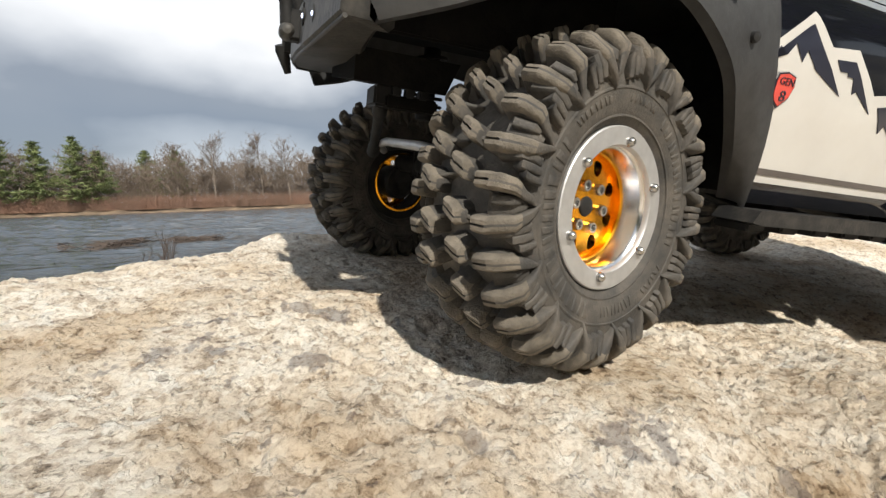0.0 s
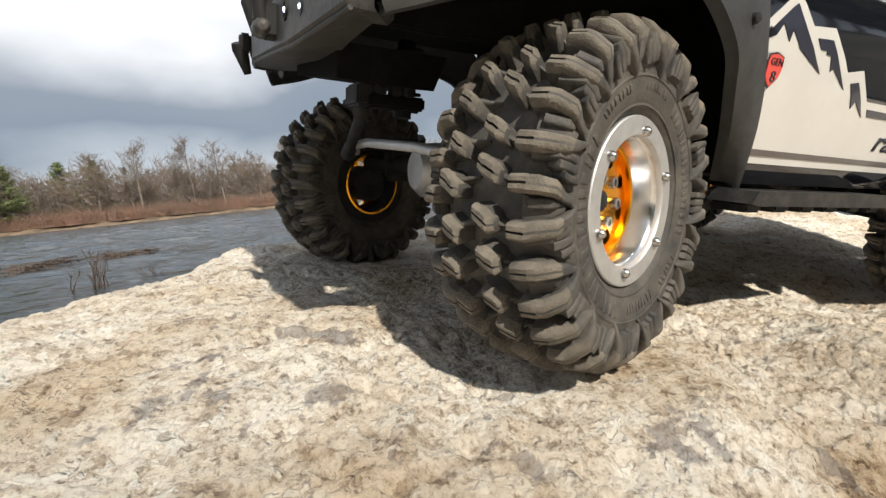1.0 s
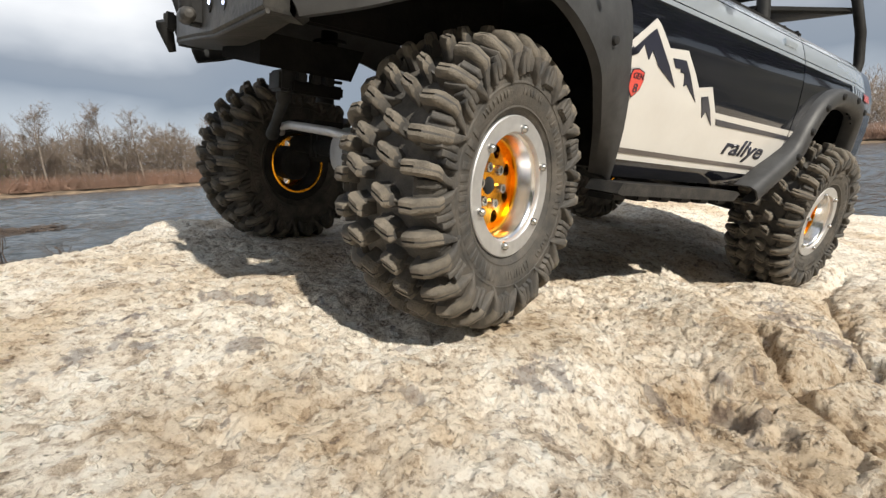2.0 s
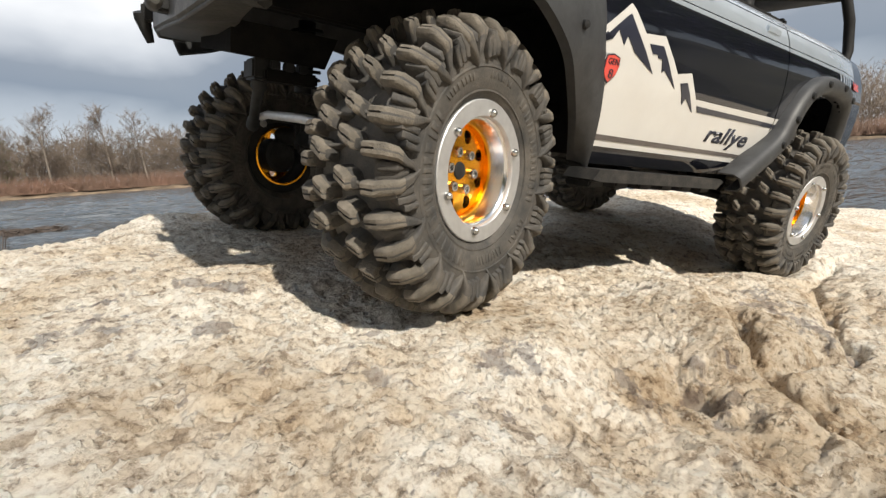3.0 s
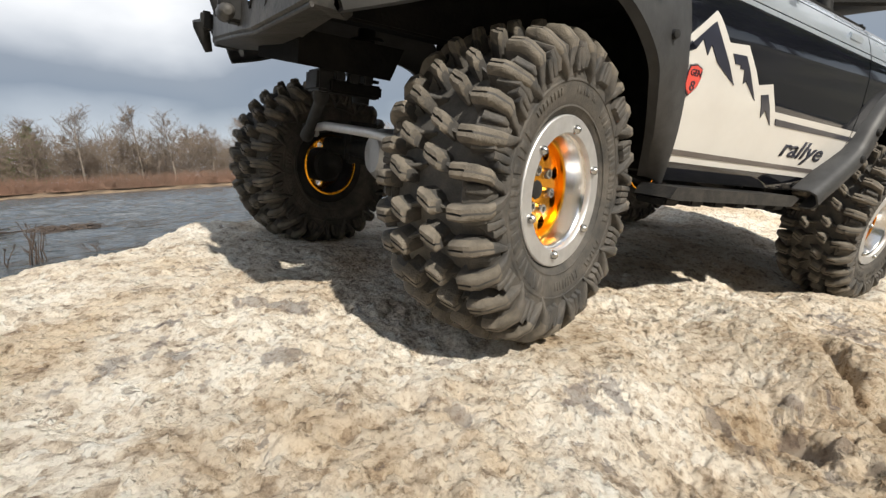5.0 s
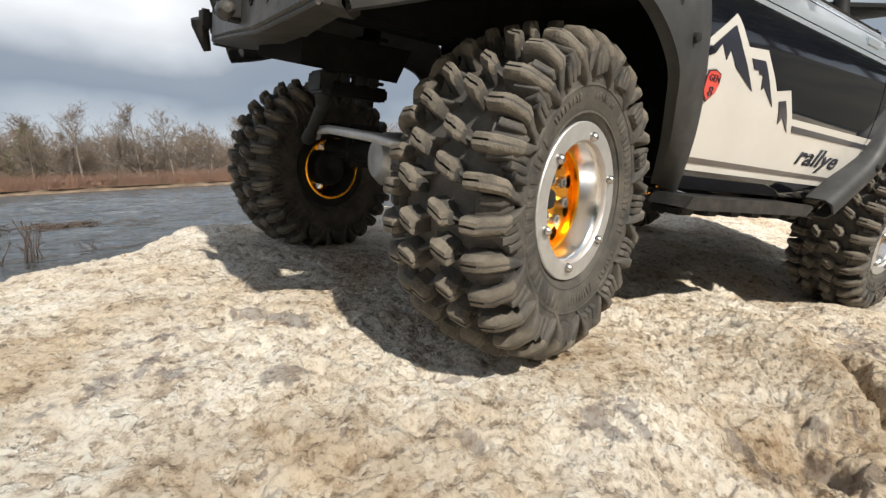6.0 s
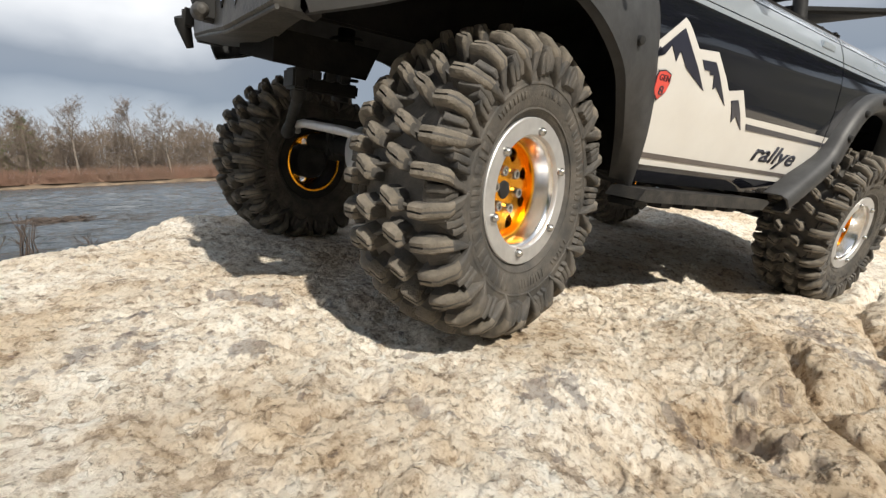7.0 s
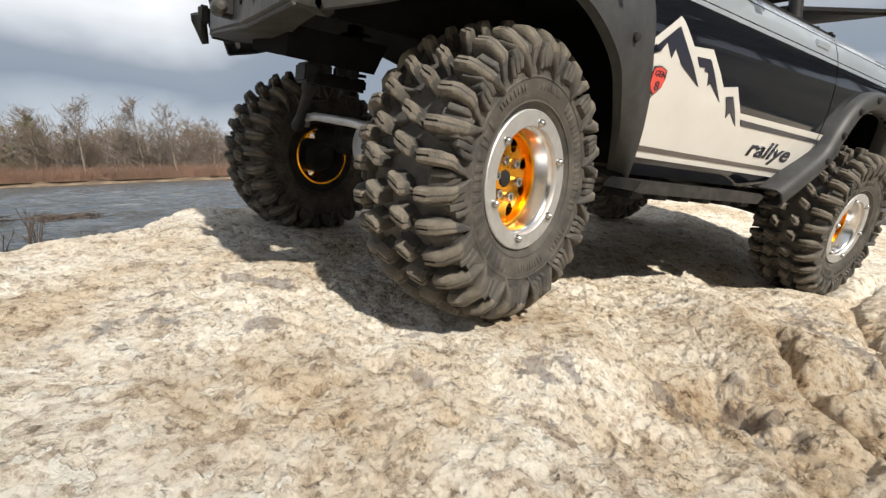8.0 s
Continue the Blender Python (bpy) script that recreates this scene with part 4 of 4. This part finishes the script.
bpy.context.view_layer.update()
lay_word("rallye_lettering", "rallye", 0.0150, 0.1925, 0.0280, 0.056, M_DECAL, 0.0008, "italic rallye lettering")
BADGE_X = -0.0035
shield = [(0.0812, 0.0618), (0.0860, 0.0628), (0.0912, 0.0615), (0.0918, 0.0575), (0.0903, 0.0530), (0.0855, 0.0482), (0.0818, 0.0505), (0.0803, 0.0530), (0.0803, 0.0590)]
cx, cz = 0.0860, 0.0562
grow = lambda k: [(BADGE_X + cx + (x - cx) * k, cz + (z - cz) * k) for x, z in shield]
decal("badge", [(x, z) for x, z in grow(1.08)], M_ALU, 0.0008, "red shield badge with lettering")
decal("badge_outline", [(x, z) for x, z in grow(1.0)], M_DECAL, 0.0011)
decal("badge_field", [(x, z) for x, z in grow(0.9)], M_RED, 0.0014)
lay_word("badge_lettering", "GEN", 0.0042, 0.0822 + BADGE_X, 0.0575, 0.0082, M_DECAL, 0.0017, shear=0.0)
lay_word("badge_lettering", "8", 0.0062, 0.0842 + BADGE_X, 0.0510, 0.0034, M_DECAL, 0.0017, shear=0.0)

# door line, handle, belt trim, cab, bed
part("door_handle", box((0.250, 0.0158, 0.1070), (0.020, 0.0026, 0.0050), 0.0009), M_SILVERBAND, truck, "silver door handle")
for flip in (0, 1):
    bm = box((0.170, 0.0255, 0.1190), (0.20, 0.006, 0.003), 0.001)
    part("belt_trim", mirror_y(bm) if flip else bm, M_BLACK, truck)
    bm = tube([(0.246, 0.034, 0.110), (0.247, 0.036, 0.125), (0.250, 0.042, 0.150)], 0.0045, 10)
    part("pillar", mirror_y(bm) if flip else bm, M_BLACK, truck, smooth=50)
    bm = box((0.166, 0.014, 0.1265), (0.016, 0.020, 0.015), 0.004)
    part("wing_mirror", mirror_y(bm) if flip else bm, M_BLACK, truck, "black wing mirror")
part("cab_roof", box((0.330, MID, 0.151), (0.180, 0.176, 0.005), 0.002, m=Matrix.Translation((0.330, 0, 0.151)) @ pose(0, 0, 0, 0, -12.5, 0) @ Matrix.Translation((-0.330, 0, -0.151))), M_BLACK, truck)
part("hood", strip([[(x, y, 0.113 + z) for x in (-0.085, -0.02, 0.06, 0.10)] for y, z in ((0.030, 0.0), (0.045, 0.006), (MID, 0.009), (2 * MID - 0.045, 0.006), (2 * MID - 0.030, 0.0))], thick=0.0015), M_NAVY, truck, smooth=40)
part("grille", box((-0.083, MID, 0.088), (0.006, 0.150, 0.045), 0.001), M_BLACK, truck)
part("bed_floor", box((0.360, MID, 0.0845), (0.175, 0.176, 0.003), 0.0005), M_BLACK, truck)
part("tailgate", box((0.444, MID, 0.080), (0.004, 0.150, 0.064), 0.001), M_NAVY, truck)
for k in range(5):
    decal("side_marker", [(0.372 + 0.007 * k, 0.0905), (0.375 + 0.007 * k, 0.0905), (0.373 + 0.007 * k, 0.0975), (0.370 + 0.007 * k, 0.0975)], M_SILVERBAND, 0.0009)
decal("tail_lamp", [(0.412, 0.0905), (0.430, 0.0905), (0.428, 0.0965), (0.410, 0.0965)], M_LENS, 0.0010, "red tail lamp")
part("roll_bar", tube([(0.413, 0.028, 0.105), (0.421, 0.029, 0.125), (0.416, 0.032, 0.150), (0.404, 0.038, 0.178), (0.400, 0.055, 0.190), (0.400, MID, 0.192), (0.400, 2 * MID - 0.055, 0.190), (0.404, 2 * MID - 0.038, 0.178), (0.416, 2 * MID - 0.032, 0.150), (0.413, 2 * MID - 0.028, 0.105)], 0.0042, 14), M_BLACK, truck, "black tubular roll bar", smooth=50)

# row of blocks standing in for a spare tyre's lugs above the rail
rnd = random.Random(8)
bm = bmesh.new()
for k in range(11):
    x = 0.262 + 0.0050 * k + rnd.uniform(-0.001, 0.001)
    box((x, 0.036 + rnd.uniform(-0.002, 0.002), 0.1175), (0.0066, 0.010, (0.016 if 1 < k < 9 else 0.011) + rnd.uniform(-0.003, 0.003)), 0.0018, bm=bm)
part("rail_lugs", bm, M_BLACK, truck, "knobbly black blocks like tyre lugs above the bed rail")

# fender flares
LIP = [(-0.090, 0.016, 0.0500), (-0.071, 0.006, 0.0560), (-0.051, 0.000, 0.0640), (-0.028, -0.005, 0.0715), (-0.004, -0.007, 0.0750), (0.010, -0.006, 0.0725), (0.024, -0.005, 0.0650), (0.038, -0.002, 0.0550), (0.052, 0.006, 0.0440), (0.068, 0.016, 0.0270), (0.084, 0.028, 0.0075)]
OUT = [(-0.095, 0.022, 0.0600), (-0.088, 0.015, 0.078), (-0.066, 0.012, 0.096), (-0.034, 0.012, 0.108), (0.000, 0.012, 0.110), (0.034, 0.012, 0.108), (0.060, 0.0115, 0.098), (0.0715, 0.0115, 0.085), (0.0790, 0.0120, 0.060), (0.0835, 0.0140, 0.032), (0.0865, 0.0195, 0.0045)]


def eased(points, steps=4):
    """A smooth line through points."""
    p = [Vector(q) for q in points]
    out = []
    for i in range(len(p) - 1):
        a, b, c, d = p[max(i - 1, 0)], p[i], p[i + 1], p[min(i + 2, len(p) - 1)]
        for k in range(steps):
            t = k / steps
            out.append(0.5 * (2 * b + (c - a) * t + (2 * a - 5 * b + 4 * c - d) * t * t + (3 * b - a - 3 * c + d) * t**3))
    return out + [p[-1]]


def front_flare(lift):
    rows = []
    for a, c in zip(eased(LIP), eased(OUT)):
        a = a.lerp(c, lift * min(1.0, max(0.0, a.x / 0.04)))
        b = a.lerp(c, 0.28) + Vector((0, -0.0022, 0))
        d = a.lerp(c, 0.72) + Vector((0, -0.0016, 0))
        rows.append([a + Vector((0, 0.005, 0)) + (a - c) * 0.02, a + Vector((0, 0.0015, 0)), a, b, d, c, c + Vector((0, 0.003, 0))])
    return strip(rows, thick=0.0012)


for flip in (0, 1):
    bm = front_flare(0.45 if flip else 0.0)
    fl = part("front_flare", mirror_y(bm) if flip else bm, M_FLARE, truck, "dark grey plastic front fender flare", smooth=45)
    if not flip:
        for x, y, z in ((0.045, -0.0020, 0.0675), (0.030, -0.0065, 0.0830)):
            part("rivet", lathe([(0.0, -0.0012), (0.0018, -0.0008), (0.0022, 0.0006), (0.0022, 0.002)], 12), M_BLACK, fl, m=Matrix.Translation((x, y, z)), smooth=40)

REAR = [(0.226, 0.004, 0.003), (0.2754, 0.004, 0.0325), (0.289, 0.004, 0.052), (0.305, 0.004, 0.071), (0.329, 0.004, 0.0825), (0.3625, 0.005, 0.0840), (0.389, 0.007, 0.078), (0.404, 0.012, 0.058), (0.408, 0.016, 0.030), (0.404, 0.020, 0.002)]


def rear_flare():
    pts = eased(REAR)
    rows = []
    for i, p in enumerate(pts):
        d = (pts[min(i + 1, len(pts) - 1)] - pts[max(i - 1, 0)]).normalized()
        o = Vector((-d.z, 0, d.x))
        rows.append([p - o * 0.0075 + Vector((0, 0.010, 0)), p - o * 0.0075 + Vector((0, 0.002, 0)), p - o * 0.006, p - o * 0.0035 + Vector((0, -0.002, 0)), p + o * 0.0035 + Vector((0, -0.001, 0)), p + o * 0.0062 + Vector((0, 0.003, 0)), p + o * 0.0066 + Vector((0, 0.014, 0))])
    return strip(rows, thick=0.0012)


for flip in (0, 1):
    bm = rear_flare()
    fl = part("rear_flare", mirror_y(bm) if flip else bm, M_FLARE, truck, "dark grey plastic rear fender flare with bolts", smooth=50)
    if not flip:
        for x, y, z in ((0.2754, 0.0022, 0.0325), (0.289, 0.0022, 0.052), (0.305, 0.0022, 0.071), (0.329, 0.0022, 0.0825), (0.3625, 0.0032, 0.084), (0.389, 0.0052, 0.078)):
            part("rivet", lathe([(0.0, -0.0016), (0.0022, -0.0012), (0.0029, 0.0004), (0.0029, 0.002)], 12), M_BLACK, fl, m=Matrix.Translation((x, y, z)), smooth=40)

# sliders under the doors
for flip in (0, 1):
    bm = prism([(0.078, -0.0010), (0.082, 0.0046), (0.206, 0.0044), (0.211, 0.0028), (0.204, -0.0024), (0.084, -0.0020)], 0.007, 0.030, lambda u, v, w: (u, w, v), bevel=0.0014)
    sl = part("rock_slider", mirror_y(bm) if flip else bm, M_SLIDER, truck, "scuffed black rock slider under the door")
    for k in range(6):
        bm = box((0.085 + 0.022 * k, 0.019, -0.0032), (0.012, 0.018, 0.004), 0.001)
        part("slider_rib", mirror_y(bm) if flip else bm, M_BLACK, sl)
part("chassis", box((0.225, MID, 0.020), (0.30, 0.060, 0.024), 0.003), M_BLACK, truck, "black chassis and gearbox tray")
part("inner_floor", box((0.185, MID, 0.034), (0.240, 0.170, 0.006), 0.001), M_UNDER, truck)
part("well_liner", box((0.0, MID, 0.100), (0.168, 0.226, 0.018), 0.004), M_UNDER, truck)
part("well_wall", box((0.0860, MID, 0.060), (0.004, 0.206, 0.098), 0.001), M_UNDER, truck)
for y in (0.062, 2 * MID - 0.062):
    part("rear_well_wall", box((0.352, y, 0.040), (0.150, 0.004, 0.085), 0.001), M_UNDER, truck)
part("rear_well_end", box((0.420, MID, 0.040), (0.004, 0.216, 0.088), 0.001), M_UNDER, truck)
# bumper added at the tail to carry the cast shadow farther back
part("added_rear_bumper", box((0.452, MID, 0.032), (0.026, 0.196, 0.024), 0.005), M_BLACK, truck)
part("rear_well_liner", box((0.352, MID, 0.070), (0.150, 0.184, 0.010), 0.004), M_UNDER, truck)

# front bumper with recovery hooks and lamps
# x, y, lower and upper height along the front, and the place of the lower plate's back edge
FRONT_EDGE = [(-0.0925, 0.0180, 0.0502, 0.0585, -0.0830, 0.0330, 0.0508), (-0.1022, 0.0131, 0.0493, 0.0575, -0.0880, 0.0330, 0.0506), (-0.1098, 0.0550, 0.0451, 0.0640, -0.0860, 0.0680, 0.0506), (-0.1105, 0.1000, 0.0487, 0.0665, -0.0800, 0.1170, 0.0516), (-0.1105, 0.1580, 0.0532, 0.0700, -0.0800, 0.1580, 0.0552), (-0.1060, 0.2050, 0.0565, 0.0725, -0.0780, 0.1980, 0.0580), (-0.0895, 0.2300, 0.0590, 0.0740, -0.0740, 0.2250, 0.0600)]
rows = []
for x, y, lo, hi, bx, by, bz in FRONT_EDGE:
    rows.append([(bx, by, bz), (x + 0.0012, y + 0.0008, lo), (x, y, lo + 0.0010), (x, y, hi - 0.0010), (x + 0.0012, y + 0.0008, hi), (bx, by, hi + 0.001), (bx + 0.002, by, hi - 0.002), (bx + 0.002, by, bz + 0.002), (bx, by, bz)])
bumper = part("front_bumper", strip(rows), M_DUSTY, truck, "dusty black metal front bumper with hooks and lamps")
part("lip_flange", tube([(x + 0.0016, y, lo - 0.0004) for x, y, lo, *_ in FRONT_EDGE[1:]], 0.0008, 8), M_DUSTY, bumper, smooth=50)
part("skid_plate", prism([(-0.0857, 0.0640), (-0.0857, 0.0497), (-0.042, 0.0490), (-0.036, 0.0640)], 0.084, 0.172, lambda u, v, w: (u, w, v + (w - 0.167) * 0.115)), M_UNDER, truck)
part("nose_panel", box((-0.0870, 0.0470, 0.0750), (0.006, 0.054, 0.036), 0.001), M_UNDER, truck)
# plate added, hardly seen, to stop sun leaking into the truck's shadow
part("sun_gap_plate", box((-0.030, 0.0560, 0.0735), (0.110, 0.003, 0.035), 0.001), M_UNDER, truck)
# a shackle on the near mount, the tail of another farther along
part("hook", tube([(-0.1200, 0.0775, 0.0830), (-0.1185, 0.0775, 0.0740), (-0.1160, 0.0775, 0.0640), (-0.1150, 0.0775, 0.0560)], [0.0024, 0.0028, 0.0026, 0.0030], 12), M_BLACK, bumper, "black recovery hook", smooth=50)
part("hook_pin", lathe([(0.0, -0.0042), (0.0016, -0.0040), (0.0030, -0.0024), (0.0033, 0.0), (0.0033, 0.0050), (0.0, 0.0050)], 18), M_DUSTY, bumper, m=Matrix.Translation((-0.1150, 0.0775, 0.0535)), smooth=40)
part("hook_bracket", box((-0.1120, 0.0790, 0.0560), (0.0060, 0.0080, 0.0120), 0.0012), M_BLACK, bumper)
part("hook_tail", tube([(-0.1155, 0.177, 0.0640), (-0.1145, 0.178, 0.0610), (-0.1122, 0.179, 0.0540), (-0.1106, 0.179, 0.0487)], [0.0036, 0.0042, 0.0030, 0.0020], 12), M_BLACK, bumper, "black hook tail", smooth=50)
part("hook_bracket", box((-0.1120, 0.177, 0.0640), (0.0060, 0.0080, 0.0100), 0.0012), M_BLACK, bumper)
for y in (0.100, 0.150):
    part("bull_bar", tube([(-0.108, y, 0.064), (-0.113, y, 0.078), (-0.112, y, 0.100), (-0.100, y, 0.120)], 0.0030, 12), M_BLACK, bumper, "black bull bar tube", smooth=50)
M_LED = bpy.data.materials.new("white_led")
M_LED.use_nodes = True
M_LED.node_tree.nodes["Principled BSDF"].inputs["Emission Color"].default_value = (0.55, 0.65, 1.0, 1)
M_LED.node_tree.nodes["Principled BSDF"].inputs["Emission Strength"].default_value = 3.0
for x, y, z in ((-0.1072, 0.0444, 0.0546), (-0.1098, 0.0570, 0.0559), (-0.1068, 0.1980, 0.0645), (-0.1055, 0.2080, 0.0650)):
    part("lamp_slot", box((x + 0.0002, y, z + 0.0006), (0.0014, 0.0036, 0.0090), 0.0006), M_UNDER, bumper)
    lamp = part("fog_lamp", lathe([(0.0024, 0.003), (0.0030, 0.0), (0.0030, -0.0006), (0.0024, -0.0006), (0.0020, 0.001), (0.0, 0.001)], 20), M_BLACK, bumper, m=pose(x, y, z, 0, 0, -90), smooth=40)
    part("lamp_lens", lathe([(0.0, -0.0012), (0.0007, -0.0010), (0.0011, -0.0002), (0.0011, 0.0012)], 14), M_LED, lamp, "lit white lamp", smooth=60)

# front axle, steering, shocks
part("axle", tube([(0.0, 0.030, 0.004), (0.0, 0.075, 0.002), (0.0, 0.085, 0.0), (0.0, 0.145, 0.0), (0.0, 0.155, 0.002), (-0.02, 0.235, 0.002)], [0.0065, 0.0065, 0.010, 0.010, 0.0065, 0.0065], 14), M_BLACK, truck, smooth=40)
part("differential", lathe([(0.0, -0.016), (0.011, -0.015), (0.0155, -0.010), (0.0165, 0.0), (0.0165, 0.012), (0.0, 0.014)], 28), M_ALU, truck, "bare metal differential cover", m=pose(-0.010, 0.140, 0.002, 0, 0, -90), smooth=40)
part("tie_rod", tube([(-0.050, 0.045, 0.012), (-0.056, 0.070, 0.0145), (-0.058, MID, 0.0155), (-0.054, 0.165, 0.0135), (-0.046, 0.186, 0.010)], 0.0023, 12), M_ALU, truck, "bent aluminium steering rod", smooth=50)
for y, s in ((0.050, 1), (0.206, -1)):
    part("knuckle", box((-0.006, y, 0.006), (0.026, 0.012, 0.030), 0.003), M_BLACK, truck)
    part("steering_arm", tube([(-0.006, y, 0.014), (-0.030, y, 0.016), (-0.048, y, 0.012)], 0.004, 10), M_BLACK, truck, smooth=40)
for x, y, lo, hi in ((0.012, 0.066, 0.008, 0.085), (-0.036, 0.136, 0.030, 0.070)):
    part("shock", tube([(x, y, lo), (x + 0.002, y + 0.002, hi)], 0.0050, 14), M_BLACK, truck, smooth=40)
    coil = [(x + 0.002 * f + 0.0088 * math.cos(f * 44), y + 0.002 * f + 0.0088 * math.sin(f * 44), lo + 0.004 + (hi - lo - 0.008) * f) for f in (i / 110 for i in range(111))]
    part("spring", tube(coil, 0.0010, 6), M_BLACK, truck, smooth=60)
part("servo_mount", box((-0.0680, 0.1040, 0.0362), (0.012, 0.0200, 0.0100), 0.0012), M_BLACK, truck)
for k in range(3):
    part("servo_tab", box((-0.0640 + 0.0065 * k, 0.0930 - 0.001 * k, 0.0385), (0.0046, 0.0060, 0.0044), 0.0006), M_BLACK, truck)
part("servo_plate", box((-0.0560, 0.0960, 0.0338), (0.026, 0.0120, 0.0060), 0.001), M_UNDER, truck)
part("drag_link", tube([(-0.0685, 0.1040, 0.0330), (-0.0680, 0.1070, 0.0285), (-0.0676, 0.1090, 0.0270), (-0.0600, 0.1520, 0.0130), (-0.0590, 0.1560, 0.0118), (-0.0575, 0.1660, 0.0085)], [0.0040, 0.0040, 0.0029, 0.0029, 0.0038, 0.0040], 14), M_BLACK, truck, "black ball-ended steering link", smooth=40)
part("rear_axle", tube([(0.352, 0.030, -0.016), (0.347, 0.240, 0.008)], 0.0075, 14), M_BLACK, truck, smooth=40)
part("rear_differential", lathe([(0.0, -0.016), (0.014, -0.012), (0.016, 0.0), (0.014, 0.012), (0.0, 0.016)], 24), M_BLACK, truck, m=Matrix.LocRotScale((0.352, MID, -0.004), None, (0.75, 0.75, 0.75)), smooth=40)
for y in (0.070, 2 * MID - 0.070):
    part("link_arm", tube([(0.330, y, -0.012), (0.190, y + (0.015 if y < MID else -0.015), 0.012)], 0.0035, 10), M_BLACK, truck, smooth=40)
    part("front_link_arm", tube([(0.010, y, -0.004), (0.130, y + (0.015 if y < MID else -0.015), 0.012)], 0.0035, 10), M_BLACK, truck, smooth=40)


# ---- twigs and driftwood in the river ----
def reed_clump(name, base, height, count, seed, label):
    rnd = random.Random(seed)
    t = empty(name, Matrix.Translation(base))
    for _ in range(count):
        p = Vector((rnd.gauss(0, 0.035), rnd.gauss(0, 0.03), -0.04))
        q = p + Vector((rnd.gauss(0, 0.05), rnd.gauss(0, 0.03), height * rnd.uniform(0.55, 1.05)))
        bm = tube([p, p.lerp(q, 0.5) + Vector((rnd.gauss(0, 0.012), 0, 0)), q], [0.0034, 0.0026, 0.0012], 6)
        for _ in range(4):
            s = p.lerp(q, rnd.uniform(0.4, 0.95))
            blade(bm, s, s + Vector((rnd.gauss(0, 0.03), rnd.gauss(0, 0.02), rnd.uniform(0.02, 0.07))), 0.0014)
        part("stem", bm, M_STEM, t)
    return tagged(t, label, "shrub")


M_STEM = mat("wet_dark_stems", (0.085, 0.06, 0.045), 0.7, 0, scale=60)
reed_clump("bare_shrub", (-0.60, 2.61, WATER_Z), 0.22, 9, 1, "bare dark shrub stems standing in the river")
reed_clump("bare_shrub", (-0.69, 2.55, WATER_Z), 0.16, 3, 2, "few thin bare stems standing in the river")
reed_clump("bare_shrub", (-0.36, 2.75, WATER_Z), 0.09, 5, 3, "short bare stems at the rock's edge")
rnd = random.Random(17)
bm = bmesh.new()
for _ in range(1500):
    a = radians(rnd.uniform(4, 18.5))
    d = 5.1 + rnd.gauss(0, 0.22) + 0.25 * math.sin(a * 40)
    if math.sin(a * 55 + 1) + rnd.gauss(0, 0.5) < -0.3:
        continue
    p = Vector((-0.12 - d * math.sin(a), -0.14 + d * math.cos(a), WATER_Z + rnd.uniform(0.0, 0.035)))
    blade(bm, p, p + Vector((rnd.gauss(0, 0.07), rnd.gauss(0, 0.03), rnd.gauss(0, 0.01))), 0.004)
tagged(part("driftwood", bm, M_STEM), "brown driftwood and dead grass floating on the river", "driftwood", kind="stuff")
